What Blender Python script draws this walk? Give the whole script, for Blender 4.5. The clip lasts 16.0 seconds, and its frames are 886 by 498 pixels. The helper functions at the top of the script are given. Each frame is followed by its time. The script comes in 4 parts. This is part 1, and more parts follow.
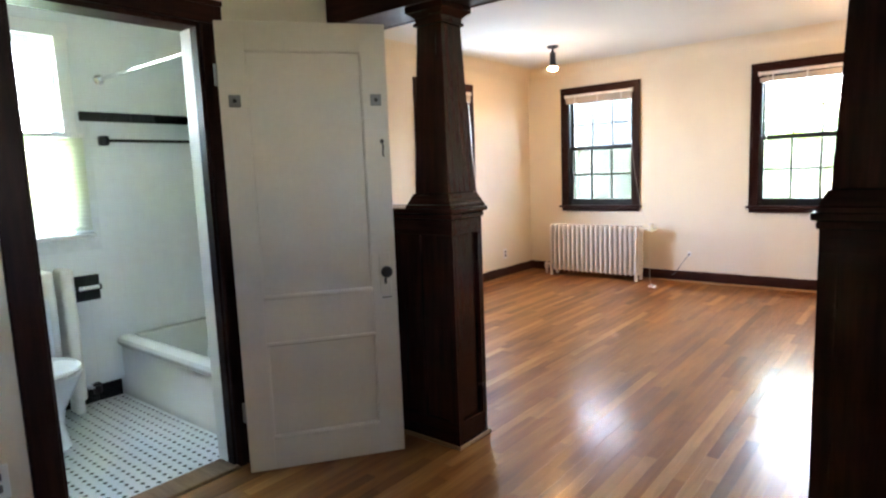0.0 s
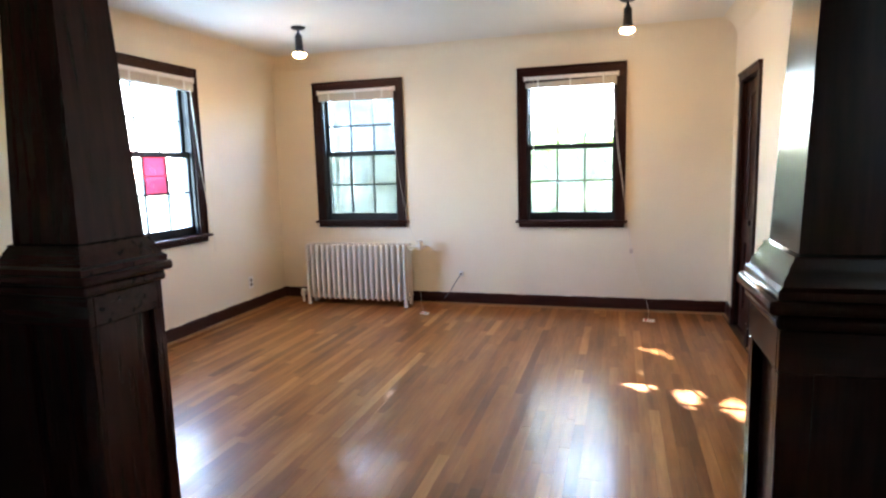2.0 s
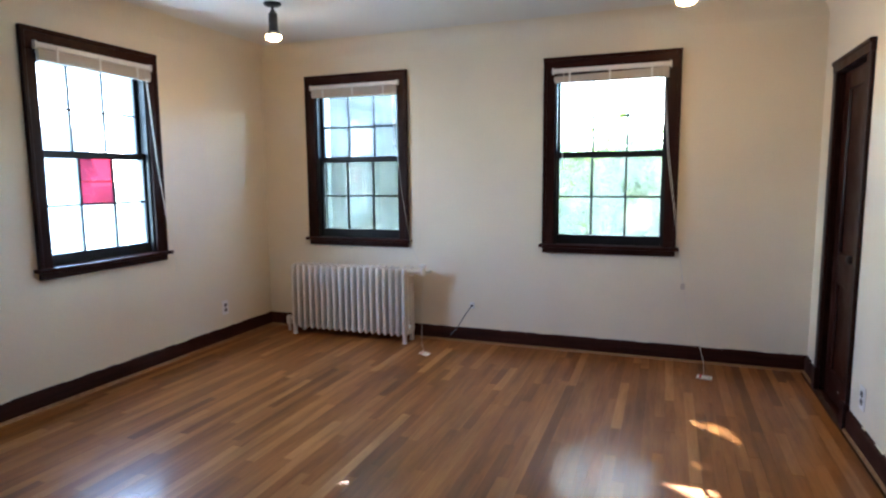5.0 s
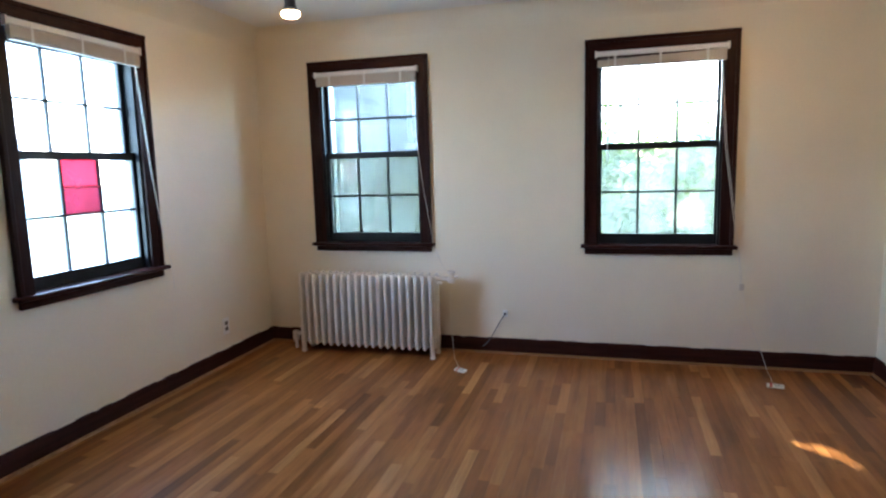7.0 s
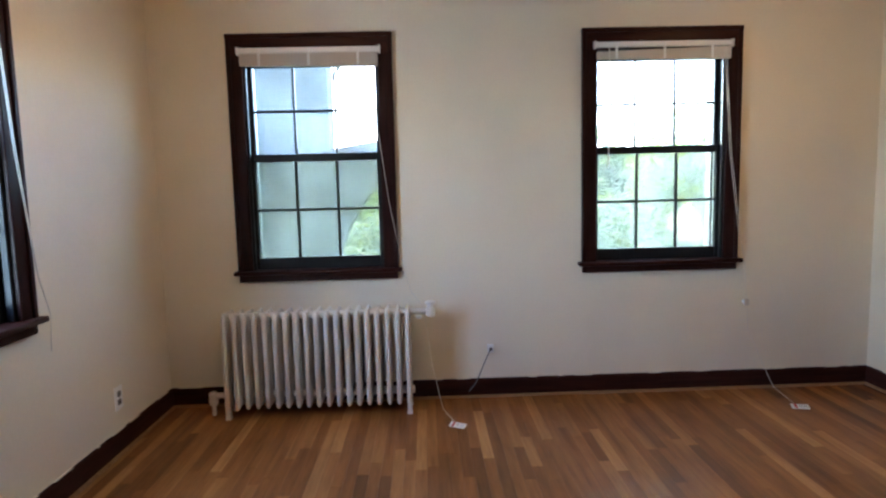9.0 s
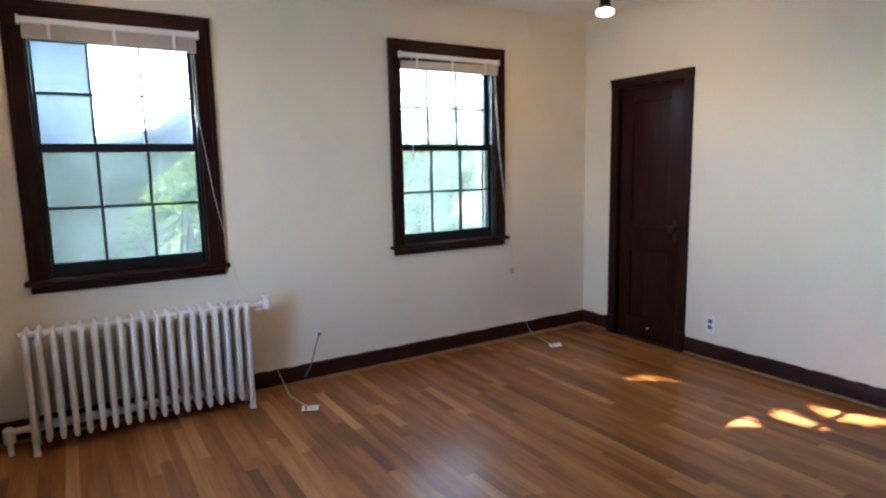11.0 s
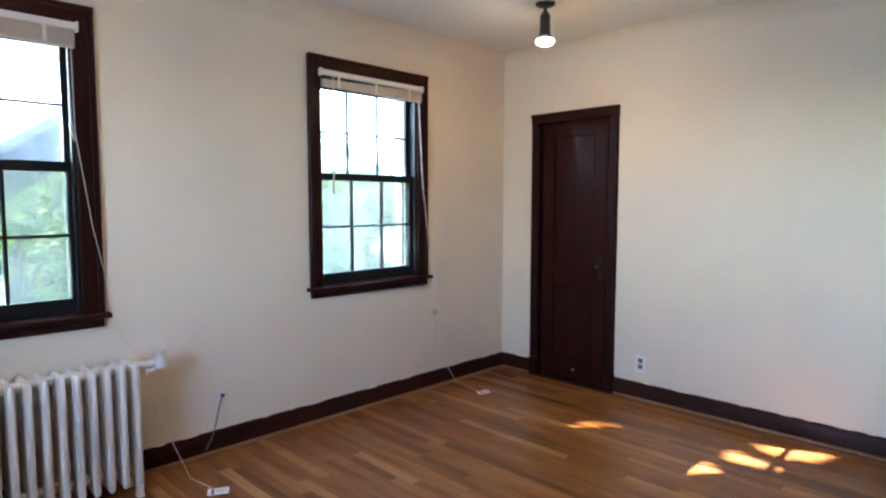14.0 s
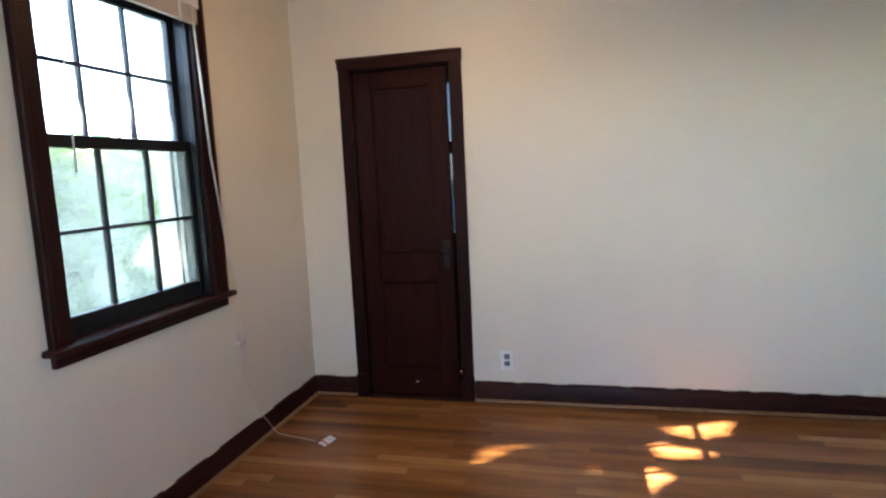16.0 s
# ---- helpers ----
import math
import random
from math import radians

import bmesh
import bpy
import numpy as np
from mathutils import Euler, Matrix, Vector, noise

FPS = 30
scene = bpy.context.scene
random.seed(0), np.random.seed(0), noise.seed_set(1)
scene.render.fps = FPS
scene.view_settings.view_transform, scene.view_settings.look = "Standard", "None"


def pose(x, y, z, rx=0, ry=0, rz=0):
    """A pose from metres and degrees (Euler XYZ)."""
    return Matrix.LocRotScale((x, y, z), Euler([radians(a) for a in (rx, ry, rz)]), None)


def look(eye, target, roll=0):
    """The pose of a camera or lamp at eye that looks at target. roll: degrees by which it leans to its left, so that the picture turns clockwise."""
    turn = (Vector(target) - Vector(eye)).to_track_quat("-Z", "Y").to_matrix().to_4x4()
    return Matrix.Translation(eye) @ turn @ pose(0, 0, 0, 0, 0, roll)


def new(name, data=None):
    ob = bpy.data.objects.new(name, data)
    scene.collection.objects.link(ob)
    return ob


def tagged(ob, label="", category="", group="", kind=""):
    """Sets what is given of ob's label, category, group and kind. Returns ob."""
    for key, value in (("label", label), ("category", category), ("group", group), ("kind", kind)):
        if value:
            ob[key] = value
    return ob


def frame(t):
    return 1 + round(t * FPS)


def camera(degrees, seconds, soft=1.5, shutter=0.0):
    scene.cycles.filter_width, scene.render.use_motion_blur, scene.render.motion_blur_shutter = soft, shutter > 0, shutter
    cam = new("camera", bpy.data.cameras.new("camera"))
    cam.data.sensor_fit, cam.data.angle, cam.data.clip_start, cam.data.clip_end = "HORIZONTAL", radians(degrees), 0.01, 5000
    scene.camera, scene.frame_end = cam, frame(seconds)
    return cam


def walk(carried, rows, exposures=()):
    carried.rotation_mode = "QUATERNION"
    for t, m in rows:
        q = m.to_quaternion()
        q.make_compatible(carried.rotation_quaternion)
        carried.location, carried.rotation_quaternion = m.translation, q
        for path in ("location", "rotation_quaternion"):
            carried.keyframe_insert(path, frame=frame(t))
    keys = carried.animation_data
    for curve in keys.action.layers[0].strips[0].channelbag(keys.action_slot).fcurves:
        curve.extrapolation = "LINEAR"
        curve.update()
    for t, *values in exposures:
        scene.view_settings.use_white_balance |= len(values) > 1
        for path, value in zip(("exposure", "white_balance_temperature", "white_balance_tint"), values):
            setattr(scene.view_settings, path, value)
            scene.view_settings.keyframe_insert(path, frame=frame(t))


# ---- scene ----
cam = camera(73.0, 16.0, soft=2.3)
PATH = [
    (0, (-0.437, -7.022, 1.361), (-1.690, -5.484, 1.106), -2.27),
    (0.5, (-0.552, -6.922, 1.364), (-1.656, -5.269, 1.147), -2.35),
    (1, (-0.821, -6.582, 1.436), (-1.634, -4.772, 1.184), -2.09),
    (1.5, (-0.873, -6.221, 1.369), (-1.522, -4.347, 1.110), -1.64),
    (2, (-0.961, -5.917, 1.422), (-1.526, -4.017, 1.150), -1.56),
    (2.5, (-0.928, -5.677, 1.355), (-1.496, -3.775, 1.109), -0.98),
    (3, (-0.987, -5.411, 1.381), (-1.538, -3.500, 1.170), -0.21),
    (3.5, (-0.904, -5.300, 1.395), (-1.534, -3.412, 1.200), -0.28),
    (3.7, (-0.858, -5.203, 1.417), (-1.554, -3.337, 1.233), -0.36),
    (5.8, (-1.140, -4.804, 1.417), (-1.823, -2.945, 1.136), -0.40),
    (6, (-1.181, -4.827, 1.393), (-1.836, -2.959, 1.108), -0.87),
    (6.5, (-1.357, -4.724, 1.386), (-1.932, -2.829, 1.101), -1.29),
    (7, (-1.730, -4.549, 1.458), (-2.272, -2.642, 1.193), -1.52),
    (7.5, (-2.031, -4.390, 1.398), (-2.544, -2.471, 1.165), -0.69),
    (8, (-2.328, -4.174, 1.434), (-2.737, -2.229, 1.210), -0.66),
    (8.5, (-2.629, -4.024, 1.431), (-2.863, -2.050, 1.211), -1.48),
    (9, (-2.929, -3.823, 1.383), (-2.873, -1.835, 1.175), -1.40),
    (9.5, (-2.989, -3.882, 1.467), (-2.680, -1.925, 1.199), -1.48),
    (9.7, (-3.113, -3.961, 1.503), (-2.694, -2.025, 1.225), -1.53),
    (12, (-4.133, -3.811, 1.404), (-2.835, -2.317, 1.114), -0.29),
    (12.5, (-4.124, -3.821, 1.392), (-2.788, -2.369, 1.062), 0.30),
    (13, (-4.126, -3.758, 1.367), (-2.775, -2.330, 0.997), 0.76),
    (13.5, (-4.048, -3.600, 1.389), (-2.700, -2.144, 1.141), -0.29),
    (14, (-3.996, -3.266, 1.415), (-2.586, -1.856, 1.261), 0.02),
    (14.5, (-3.959, -2.888, 1.438), (-2.403, -1.651, 1.219), -1.30),
    (15, (-3.933, -2.569, 1.428), (-2.241, -1.526, 1.212), -1.57),
    (15.5, (-3.702, -2.051, 1.435), (-1.901, -1.208, 1.222), -2.47),
    (16, (-3.511, -1.792, 1.405), (-1.586, -1.309, 1.155), -2.71),
]
EXPOSURES = [(0.0, 6.35, 6800, 20), (0.5, 6.33, 6700, 19), (1.0, 6.22, 6500, 18), (2.0, 5.92, 6050, 15), (2.5, 5.66, 5850, 14), (3.5, 5.36, 5650, 12.5), (6.0, 5.3, 5580, 12.5), (7.0, 5.22, 5550, 11.5), (7.5, 5.03, 5600, 12), (8.0, 5.04, 5650, 14), (8.5, 5.18, 5700, 15.5), (9.5, 5.02, 5750, 14.5), (12.0, 5.27, 5450, 15.5), (14.0, 5.3, 5550, 16), (15.0, 5.26, 5400, 16), (16.0, 5.08, 5850, 18)]
walk(cam, [(t, look(eye, target, roll)) for t, eye, target, roll in PATH], EXPOSURES)

# ---- light ----
SUN_WAY = Vector((0.36, -1.0, -0.78)).normalized()
world = bpy.data.worlds.new("sky")
scene.world = world
world.use_nodes = True
wn = world.node_tree
wn.nodes.clear()
sky = wn.nodes.new("ShaderNodeTexSky")
sky.sky_type, sky.sun_disc = "NISHITA", False
sky.sun_elevation, sky.sun_rotation = radians(36.3), radians(-19.8)
sky.air_density, sky.dust_density = 1.0, 0.4
bg = wn.nodes.new("ShaderNodeBackground")
bg.inputs["Strength"].default_value = 0.15
wout = wn.nodes.new("ShaderNodeOutputWorld")
wn.links.new(sky.outputs[0], bg.inputs[0])
wn.links.new(bg.outputs[0], wout.inputs[0])
sun_data = bpy.data.lights.new("sun", "SUN")
sun_data.energy, sun_data.angle, sun_data.color = 2.6, radians(0.35), (1.0, 0.93, 0.82)
sun = new("sun", sun_data)
sun.matrix_basis = look((0, 0, 20), Vector((0, 0, 20)) + SUN_WAY)
# the open sky west of the house, in the opening of the side window
west_data = bpy.data.lights.new("window_daylight", "AREA")
west_data.shape, west_data.size, west_data.size_y = "RECTANGLE", 0.86, 1.38
west_data.energy, west_data.color = 1.3, (0.54, 0.72, 1.0)
west_light = new("window_daylight", west_data)
west_light.matrix_basis = look((-4.93, -1.787, 1.545), (0.0, -1.787, 1.545))


# ---- materials ----
def base_material(name):
    m = bpy.data.materials.new(name)
    m.use_nodes = True
    t = m.node_tree
    return m, t, t.nodes["Principled BSDF"]


def node(t, kind, **values):
    n = t.nodes.new(kind)
    for key, value in values.items():
        n.inputs[key].default_value = value
    return n


def ramp(t, fac, stops):
    r = t.nodes.new("ShaderNodeValToRGB")
    r.color_ramp.elements[0].position, r.color_ramp.elements[0].color = stops[0][0], (*stops[0][1], 1)
    r.color_ramp.elements[1].position, r.color_ramp.elements[1].color = stops[-1][0], (*stops[-1][1], 1)
    for at, col in stops[1:-1]:
        e = r.color_ramp.elements.new(at)
        e.color = (*col, 1)
    t.links.new(fac, r.inputs[0])
    return r.outputs[0]


def where(t, scale=(1, 1, 1)):
    """World position, scaled."""
    g = t.nodes.new("ShaderNodeNewGeometry")
    mp = t.nodes.new("ShaderNodeMapping")
    mp.inputs["Scale"].default_value = scale
    t.links.new(g.outputs["Position"], mp.inputs[0])
    return mp.outputs[0]


def noise_tex(t, vec, scale, detail=4.0, rough=0.55):
    n = node(t, "ShaderNodeTexNoise", Scale=scale, Detail=detail, Roughness=rough)
    t.links.new(vec, n.inputs["Vector"])
    return n.outputs["Fac"]


def bump(t, b, height, strength, distance):
    n = node(t, "ShaderNodeBump", Strength=strength, Distance=distance)
    t.links.new(height, n.inputs["Height"])
    t.links.new(n.outputs[0], b.inputs["Normal"])


def mix(t, fac, a, b, how="MIX"):
    n = t.nodes.new("ShaderNodeMix")
    n.data_type, n.blend_type = "RGBA", how
    for value, slot in ((fac, 0), (a, 6), (b, 7)):
        if isinstance(value, (int, float)):
            n.inputs[slot].default_value = value
        elif isinstance(value, tuple):
            n.inputs[slot].default_value = (*value, 1)
        else:
            t.links.new(value, n.inputs[slot])
    return n.outputs[2]


def paint(name, col, rough=0.6, spread=0.06, grain=60.0, relief=0.0012, blotch=1.3, spec=0.5):
    """Brushed or rolled paint: slow blotches, fine relief."""
    m, t, b = base_material(name)
    v = where(t)
    slow, fine = noise_tex(t, v, blotch, 5), noise_tex(t, v, grain, 3)
    dark = tuple(c * (1 - spread * 1.6) for c in col)
    light = tuple(min(1, c * (1 + spread * 0.6)) for c in col)
    c = ramp(t, slow, [(0.3, dark), (0.5, col), (0.72, light)])
    c = mix(t, 0.08, c, ramp(t, fine, [(0.3, (0.55, 0.53, 0.5)), (0.7, (1, 1, 1))]), "MULTIPLY")
    t.links.new(c, b.inputs["Base Color"])
    r = ramp(t, slow, [(0.3, (rough * 0.85,) * 3), (0.7, (min(1, rough * 1.15),) * 3)])
    t.links.new(r, b.inputs["Roughness"])
    b.inputs["Specular IOR Level"].default_value = spec
    bump(t, b, fine, 0.6, relief)
    return m


def wood(name, dark, light, along="z", rough=0.35, coat=0.0, per="object", spec=0.2):
    """Stained or varnished timber, its grain along one axis; each piece a little different."""
    m, t, b = base_material(name)
    s = {"x": (1.2, 16, 16), "y": (16, 1.2, 16), "z": (16, 16, 1.2)}[along]
    v = where(t, s)
    if per == "object":
        rnd = t.nodes.new("ShaderNodeObjectInfo").outputs["Random"]
    else:
        rnd = t.nodes.new("ShaderNodeNewGeometry").outputs["Random Per Island"]
    add = t.nodes.new("ShaderNodeVectorMath")
    mul = t.nodes.new("ShaderNodeMath")
    mul.operation, mul.inputs[1].default_value = "MULTIPLY", 57.0
    t.links.new(rnd, mul.inputs[0])
    t.links.new(v, add.inputs[0])
    t.links.new(mul.outputs[0], add.inputs[1])
    grain = noise_tex(t, add.outputs[0], 2.2, 6, 0.62)
    pores = noise_tex(t, add.outputs[0], 9.0, 3, 0.7)
    mid = tuple((a + c) / 2 for a, c in zip(dark, light))
    c = ramp(t, grain, [(0.28, dark), (0.52, mid), (0.75, light)])
    c = mix(t, 0.25, c, ramp(t, pores, [(0.35, (0.6, 0.55, 0.5)), (0.6, (1, 1, 1))]), "MULTIPLY")
    t.links.new(c, b.inputs["Base Color"])
    worn = noise_tex(t, where(t), 3.0, 4)
    t.links.new(ramp(t, worn, [(0.3, (rough * 0.75,) * 3), (0.75, (min(1, rough * 1.35),) * 3)]), b.inputs["Roughness"])
    b.inputs["Coat Weight"].default_value = coat
    b.inputs["Specular IOR Level"].default_value = spec
    b.inputs["Coat Roughness"].default_value = 0.12
    bump(t, b, pores, 0.25, 0.0008)
    return m


def floor_wood(name, per):
    """Narrow oak strips under a worn satin varnish; tone varies from strip to strip."""
    m, t, b = base_material(name)
    if per == "object":
        rnd = t.nodes.new("ShaderNodeObjectInfo").outputs["Random"]
    else:
        rnd = t.nodes.new("ShaderNodeNewGeometry").outputs["Random Per Island"]
    v = where(t, (18, 1.1, 18))
    add = t.nodes.new("ShaderNodeVectorMath")
    mul = t.nodes.new("ShaderNodeMath")
    mul.operation, mul.inputs[1].default_value = "MULTIPLY", 83.0
    t.links.new(rnd, mul.inputs[0])
    t.links.new(v, add.inputs[0])
    t.links.new(mul.outputs[0], add.inputs[1])
    tone = ramp(t, rnd, [(0.0, (0.170, 0.062, 0.015)), (0.20, (0.275, 0.106, 0.028)), (0.70, (0.35, 0.144, 0.041)), (0.88, (0.43, 0.192, 0.060)), (1.0, (0.54, 0.28, 0.100))])
    grain = noise_tex(t, add.outputs[0], 1.8, 6, 0.6)
    c = mix(t, 0.55, tone, ramp(t, grain, [(0.3, (0.5, 0.44, 0.38)), (0.55, (1, 1, 1))]), "MULTIPLY")
    fine = noise_tex(t, add.outputs[0], 8.0, 3, 0.7)
    c = mix(t, 0.22, c, ramp(t, fine, [(0.35, (0.55, 0.48, 0.4)), (0.6, (1, 1, 1))]), "MULTIPLY")
    stain = noise_tex(t, where(t, (7, 0.9, 1)), 1.6, 5, 0.6)
    c = mix(t, 0.6, c, ramp(t, stain, [(0.34, (0.50, 0.45, 0.40)), (0.56, (1, 1, 1))]), "MULTIPLY")
    patch = noise_tex(t, where(t), 0.9, 4, 0.6)
    c = mix(t, 0.35, c, ramp(t, patch, [(0.36, (0.66, 0.60, 0.55)), (0.6, (1, 1, 1))]), "MULTIPLY")
    t.links.new(c, b.inputs["Base Color"])
    worn = noise_tex(t, where(t), 1.4, 2)
    scuff = noise_tex(t, where(t, (14, 3, 1)), 3.0, 4)
    r = mix(t, 0.3, ramp(t, worn, [(0.3, (0.30,) * 3), (0.75, (0.40,) * 3)]), ramp(t, scuff, [(0.3, (0.30,) * 3), (0.75, (0.50,) * 3)]))
    t.links.new(r, b.inputs["Roughness"])
    b.inputs["Specular IOR Level"].default_value = 0.16
    b.inputs["Coat Weight"].default_value, b.inputs["Coat Roughness"].default_value = 0.32, 0.17
    wave = noise_tex(t, where(t, (9, 1.5, 1)), 2.0, 3)
    bump(t, b, wave, 0.15, 0.0006)
    return m


def plain(name, col, rough=0.5, metal=0.0, emit=None, strength=0.0, spread=0.12):
    m, t, b = base_material(name)
    n = noise_tex(t, where(t), 14.0, 4)
    t.links.new(ramp(t, n, [(0.3, tuple(c * (1 - spread) for c in col)), (0.7, col)]), b.inputs["Base Color"])
    t.links.new(ramp(t, n, [(0.3, (rough * 0.8,) * 3), (0.7, (min(1, rough * 1.2),) * 3)]), b.inputs["Roughness"])
    b.inputs["Metallic"].default_value = metal
    if emit:
        b.inputs["Emission Color"].default_value = (*emit, 1)
        b.inputs["Emission Strength"].default_value = strength
    return m


def glass(name, col=(1, 1, 1), dust_haze=0.04, milk=(0.8, 0.85, 0.85)):
    """Thin window glass: clear, a weak reflection, a dust film that also imitates glare haze."""
    m = bpy.data.materials.new(name)
    m.use_nodes = True
    t = m.node_tree
    t.nodes.clear()
    out = t.nodes.new("ShaderNodeOutputMaterial")
    clear = node(t, "ShaderNodeBsdfTransparent", Color=(*col, 1))
    gloss = node(t, "ShaderNodeBsdfGlossy", Roughness=0.02)
    dust = node(t, "ShaderNodeBsdfTranslucent", Color=(*milk, 1))
    face = node(t, "ShaderNodeLayerWeight", Blend=0.5)
    steep = t.nodes.new("ShaderNodeMath")
    steep.operation, steep.inputs[1].default_value = "POWER", 4.0
    t.links.new(face.outputs["Facing"], steep.inputs[0])
    fres = t.nodes.new("ShaderNodeMath")
    fres.operation, fres.inputs[1].default_value, fres.inputs[2].default_value = "MULTIPLY_ADD", 0.55, 0.03
    t.links.new(steep.outputs[0], fres.inputs[0])
    shade = t.nodes.new("ShaderNodeMixShader")
    film = t.nodes.new("ShaderNodeMixShader")
    grime = noise_tex(t, where(t), 5.0, 5)
    grey = ramp(t, grime, [(0.35, (dust_haze * 0.4,) * 3), (0.75, (dust_haze * 1.6,) * 3)])
    t.links.new(grey, film.inputs[0])
    t.links.new(clear.outputs[0], film.inputs[1])
    t.links.new(dust.outputs[0], film.inputs[2])
    t.links.new(fres.outputs[0], shade.inputs[0])
    t.links.new(film.outputs[0], shade.inputs[1])
    t.links.new(gloss.outputs[0], shade.inputs[2])
    t.links.new(shade.outputs[0], out.inputs[0])
    return m


def leafy(name, a, b_):
    m, t, b = base_material(name)
    rnd = t.nodes.new("ShaderNodeNewGeometry").outputs["Random Per Island"]
    t.links.new(ramp(t, rnd, [(0.0, a), (1.0, b_)]), b.inputs["Base Color"])
    b.inputs["Roughness"].default_value = 0.55
    tr = node(t, "ShaderNodeBsdfTranslucent", Color=(b_[0] * 1.6, b_[1] * 1.7, b_[2] * 1.1, 1))
    mx = node(t, "ShaderNodeMixShader")
    mx.inputs[0].default_value = 0.4
    t.links.new(b.outputs[0], mx.inputs[1])
    t.links.new(tr.outputs[0], mx.inputs[2])
    t.links.new(mx.outputs[0], t.nodes["Material Output"].inputs[0])
    return m


WALL = paint("cream_wall_paint", (0.78, 0.715, 0.575), 0.62, 0.05, 70, 0.0010, 0.9, 0.35)
CEIL = paint("white_ceiling_paint", (0.80, 0.79, 0.75), 0.8, 0.04, 50, 0.0012, 0.8, 0.3)
TRIM_Z = wood("dark_stained_trim_upright", (0.011, 0.0036, 0.0032), (0.030, 0.0090, 0.0068), "z", 0.42, 0.0, spec=0.12)
TRIM_X = wood("dark_stained_trim_level", (0.016, 0.0050, 0.0042), (0.044, 0.0130, 0.0092), "x", 0.42, 0.0, spec=0.12)
TRIM_Y = wood("dark_stained_trim_deep", (0.016, 0.0050, 0.0042), (0.044, 0.0130, 0.0092), "y", 0.42, 0.0, spec=0.12)
COLUMN_Z = wood("polished_mahogany_upright", (0.011, 0.0036, 0.0032), (0.032, 0.0095, 0.0070), "z", 0.21, 0.0, spec=0.19)
COLUMN_X = wood("polished_mahogany_level", (0.011, 0.0036, 0.0032), (0.030, 0.0090, 0.0068), "x", 0.21, 0.0, spec=0.19)
VARNISH = plain("fresh_dark_varnish", (0.02, 0.007, 0.005), 0.06)
DOOR_WOOD = wood("mahogany_door", (0.015, 0.0036, 0.0026), (0.036, 0.0090, 0.0055), "z", 0.40, 0.03, spec=0.10)
SASH = paint("black_green_sash_paint", (0.010, 0.011, 0.012), 0.4, 0.15, 90, 0.0006, spec=0.2)
SHOE = wood("oak_shoe_moulding", (0.20, 0.105, 0.046), (0.33, 0.20, 0.105), "x", 0.4)
FLOOR_A = floor_wood("oak_strip", "object")
FLOOR_B = floor_wood("oak_strip_joined", "island")
GAPS = plain("floor_joint", (0.03, 0.015, 0.008), 0.9)
DOOR_PAINT = paint("aged_white_door_paint", (0.60, 0.525, 0.41), 0.42, 0.05, 40, 0.0010, 1.6)
WHITE = paint("white_enamel", (0.80, 0.80, 0.78), 0.3, 0.03, 30, 0.0004)
RAD = paint("radiator_paint", (0.76, 0.73, 0.67), 0.4, 0.06, 45, 0.0010, 3.0)
PORCELAIN = paint("porcelain", (0.82, 0.83, 0.83), 0.12, 0.02, 8, 0.0002)
TILE_W = paint("white_glazed_tile", (0.80, 0.83, 0.85), 0.15, 0.03, 12, 0.0004)
TILE_K = plain("black_glazed_tile", (0.012, 0.012, 0.014), 0.15)
GROUT = plain("grey_grout", (0.76, 0.79, 0.80), 0.9)
BATH_PAINT = paint("bath_plaster", (0.72, 0.76, 0.76), 0.6, 0.04, 60, 0.001)
CHROME = plain("chrome", (0.75, 0.77, 0.8), 0.12, 1.0, spread=0.05)
BLACK = plain("black_bakelite", (0.012, 0.012, 0.013), 0.4)
DARK_STRIP = wood("water_stained_oak", (0.07, 0.026, 0.010), (0.15, 0.058, 0.022), "y", 0.4)
IRON = plain("dark_bronze", (0.035, 0.030, 0.028), 0.4, 0.7)
STEEL = plain("aged_nickel", (0.22, 0.21, 0.19), 0.6, 0.5)
IVORY = paint("ivory_plate", (0.84, 0.83, 0.80), 0.4, 0.03, 30, 0.0002)
BLIND = paint("blind_vinyl", (0.56, 0.50, 0.43), 0.45, 0.05, 30, 0.0003)
BLIND_HEAD = paint("blind_headrail_enamel", (0.80, 0.80, 0.78), 0.35, 0.03, 20, 0.0002)
SHEER = leafy("sheer_white_vinyl", (0.80, 0.80, 0.80), (0.62, 0.63, 0.66))
CORD = plain("cord", (0.70, 0.67, 0.60), 0.8)
CABLE = plain("grey_cable", (0.10, 0.105, 0.115), 0.6)
PAPER = plain("paper_tag", (0.88, 0.88, 0.87), 0.7)
RED = plain("red_print", (0.55, 0.06, 0.07), 0.5)
GLASS = glass("window_glass", (0.96, 0.985, 0.96), 0.09)
SCREEN = glass("insect_screen", (0.62, 0.61, 0.53), 0.17, (0.60, 0.60, 0.50))
DIMMING = glass("dimming_grey_glass", (0.10, 0.11, 0.12), 0.04, (0.4, 0.42, 0.44))
PINK = glass("pink_glass", (0.27, 0.040, 0.075), 0.10, (0.75, 0.20, 0.30))
BULB = plain("lit_bulb_glass", (0.9, 0.8, 0.6), 0.2, emit=(1.0, 0.56, 0.22), strength=6.2)
NECK = plain("silvered_bulb_neck", (0.7, 0.66, 0.58), 0.3, 0.6)
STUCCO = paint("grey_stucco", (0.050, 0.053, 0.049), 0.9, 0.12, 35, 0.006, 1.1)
SIDING = paint("pale_siding", (0.72, 0.72, 0.68), 0.7, 0.08, 20, 0.002)
SHINGLE = paint("asphalt_shingle", (0.10, 0.095, 0.09), 0.9, 0.2, 12, 0.006)
GRASS = paint("lawn", (0.07, 0.11, 0.035), 0.95, 0.35, 6, 0.03, 0.25)
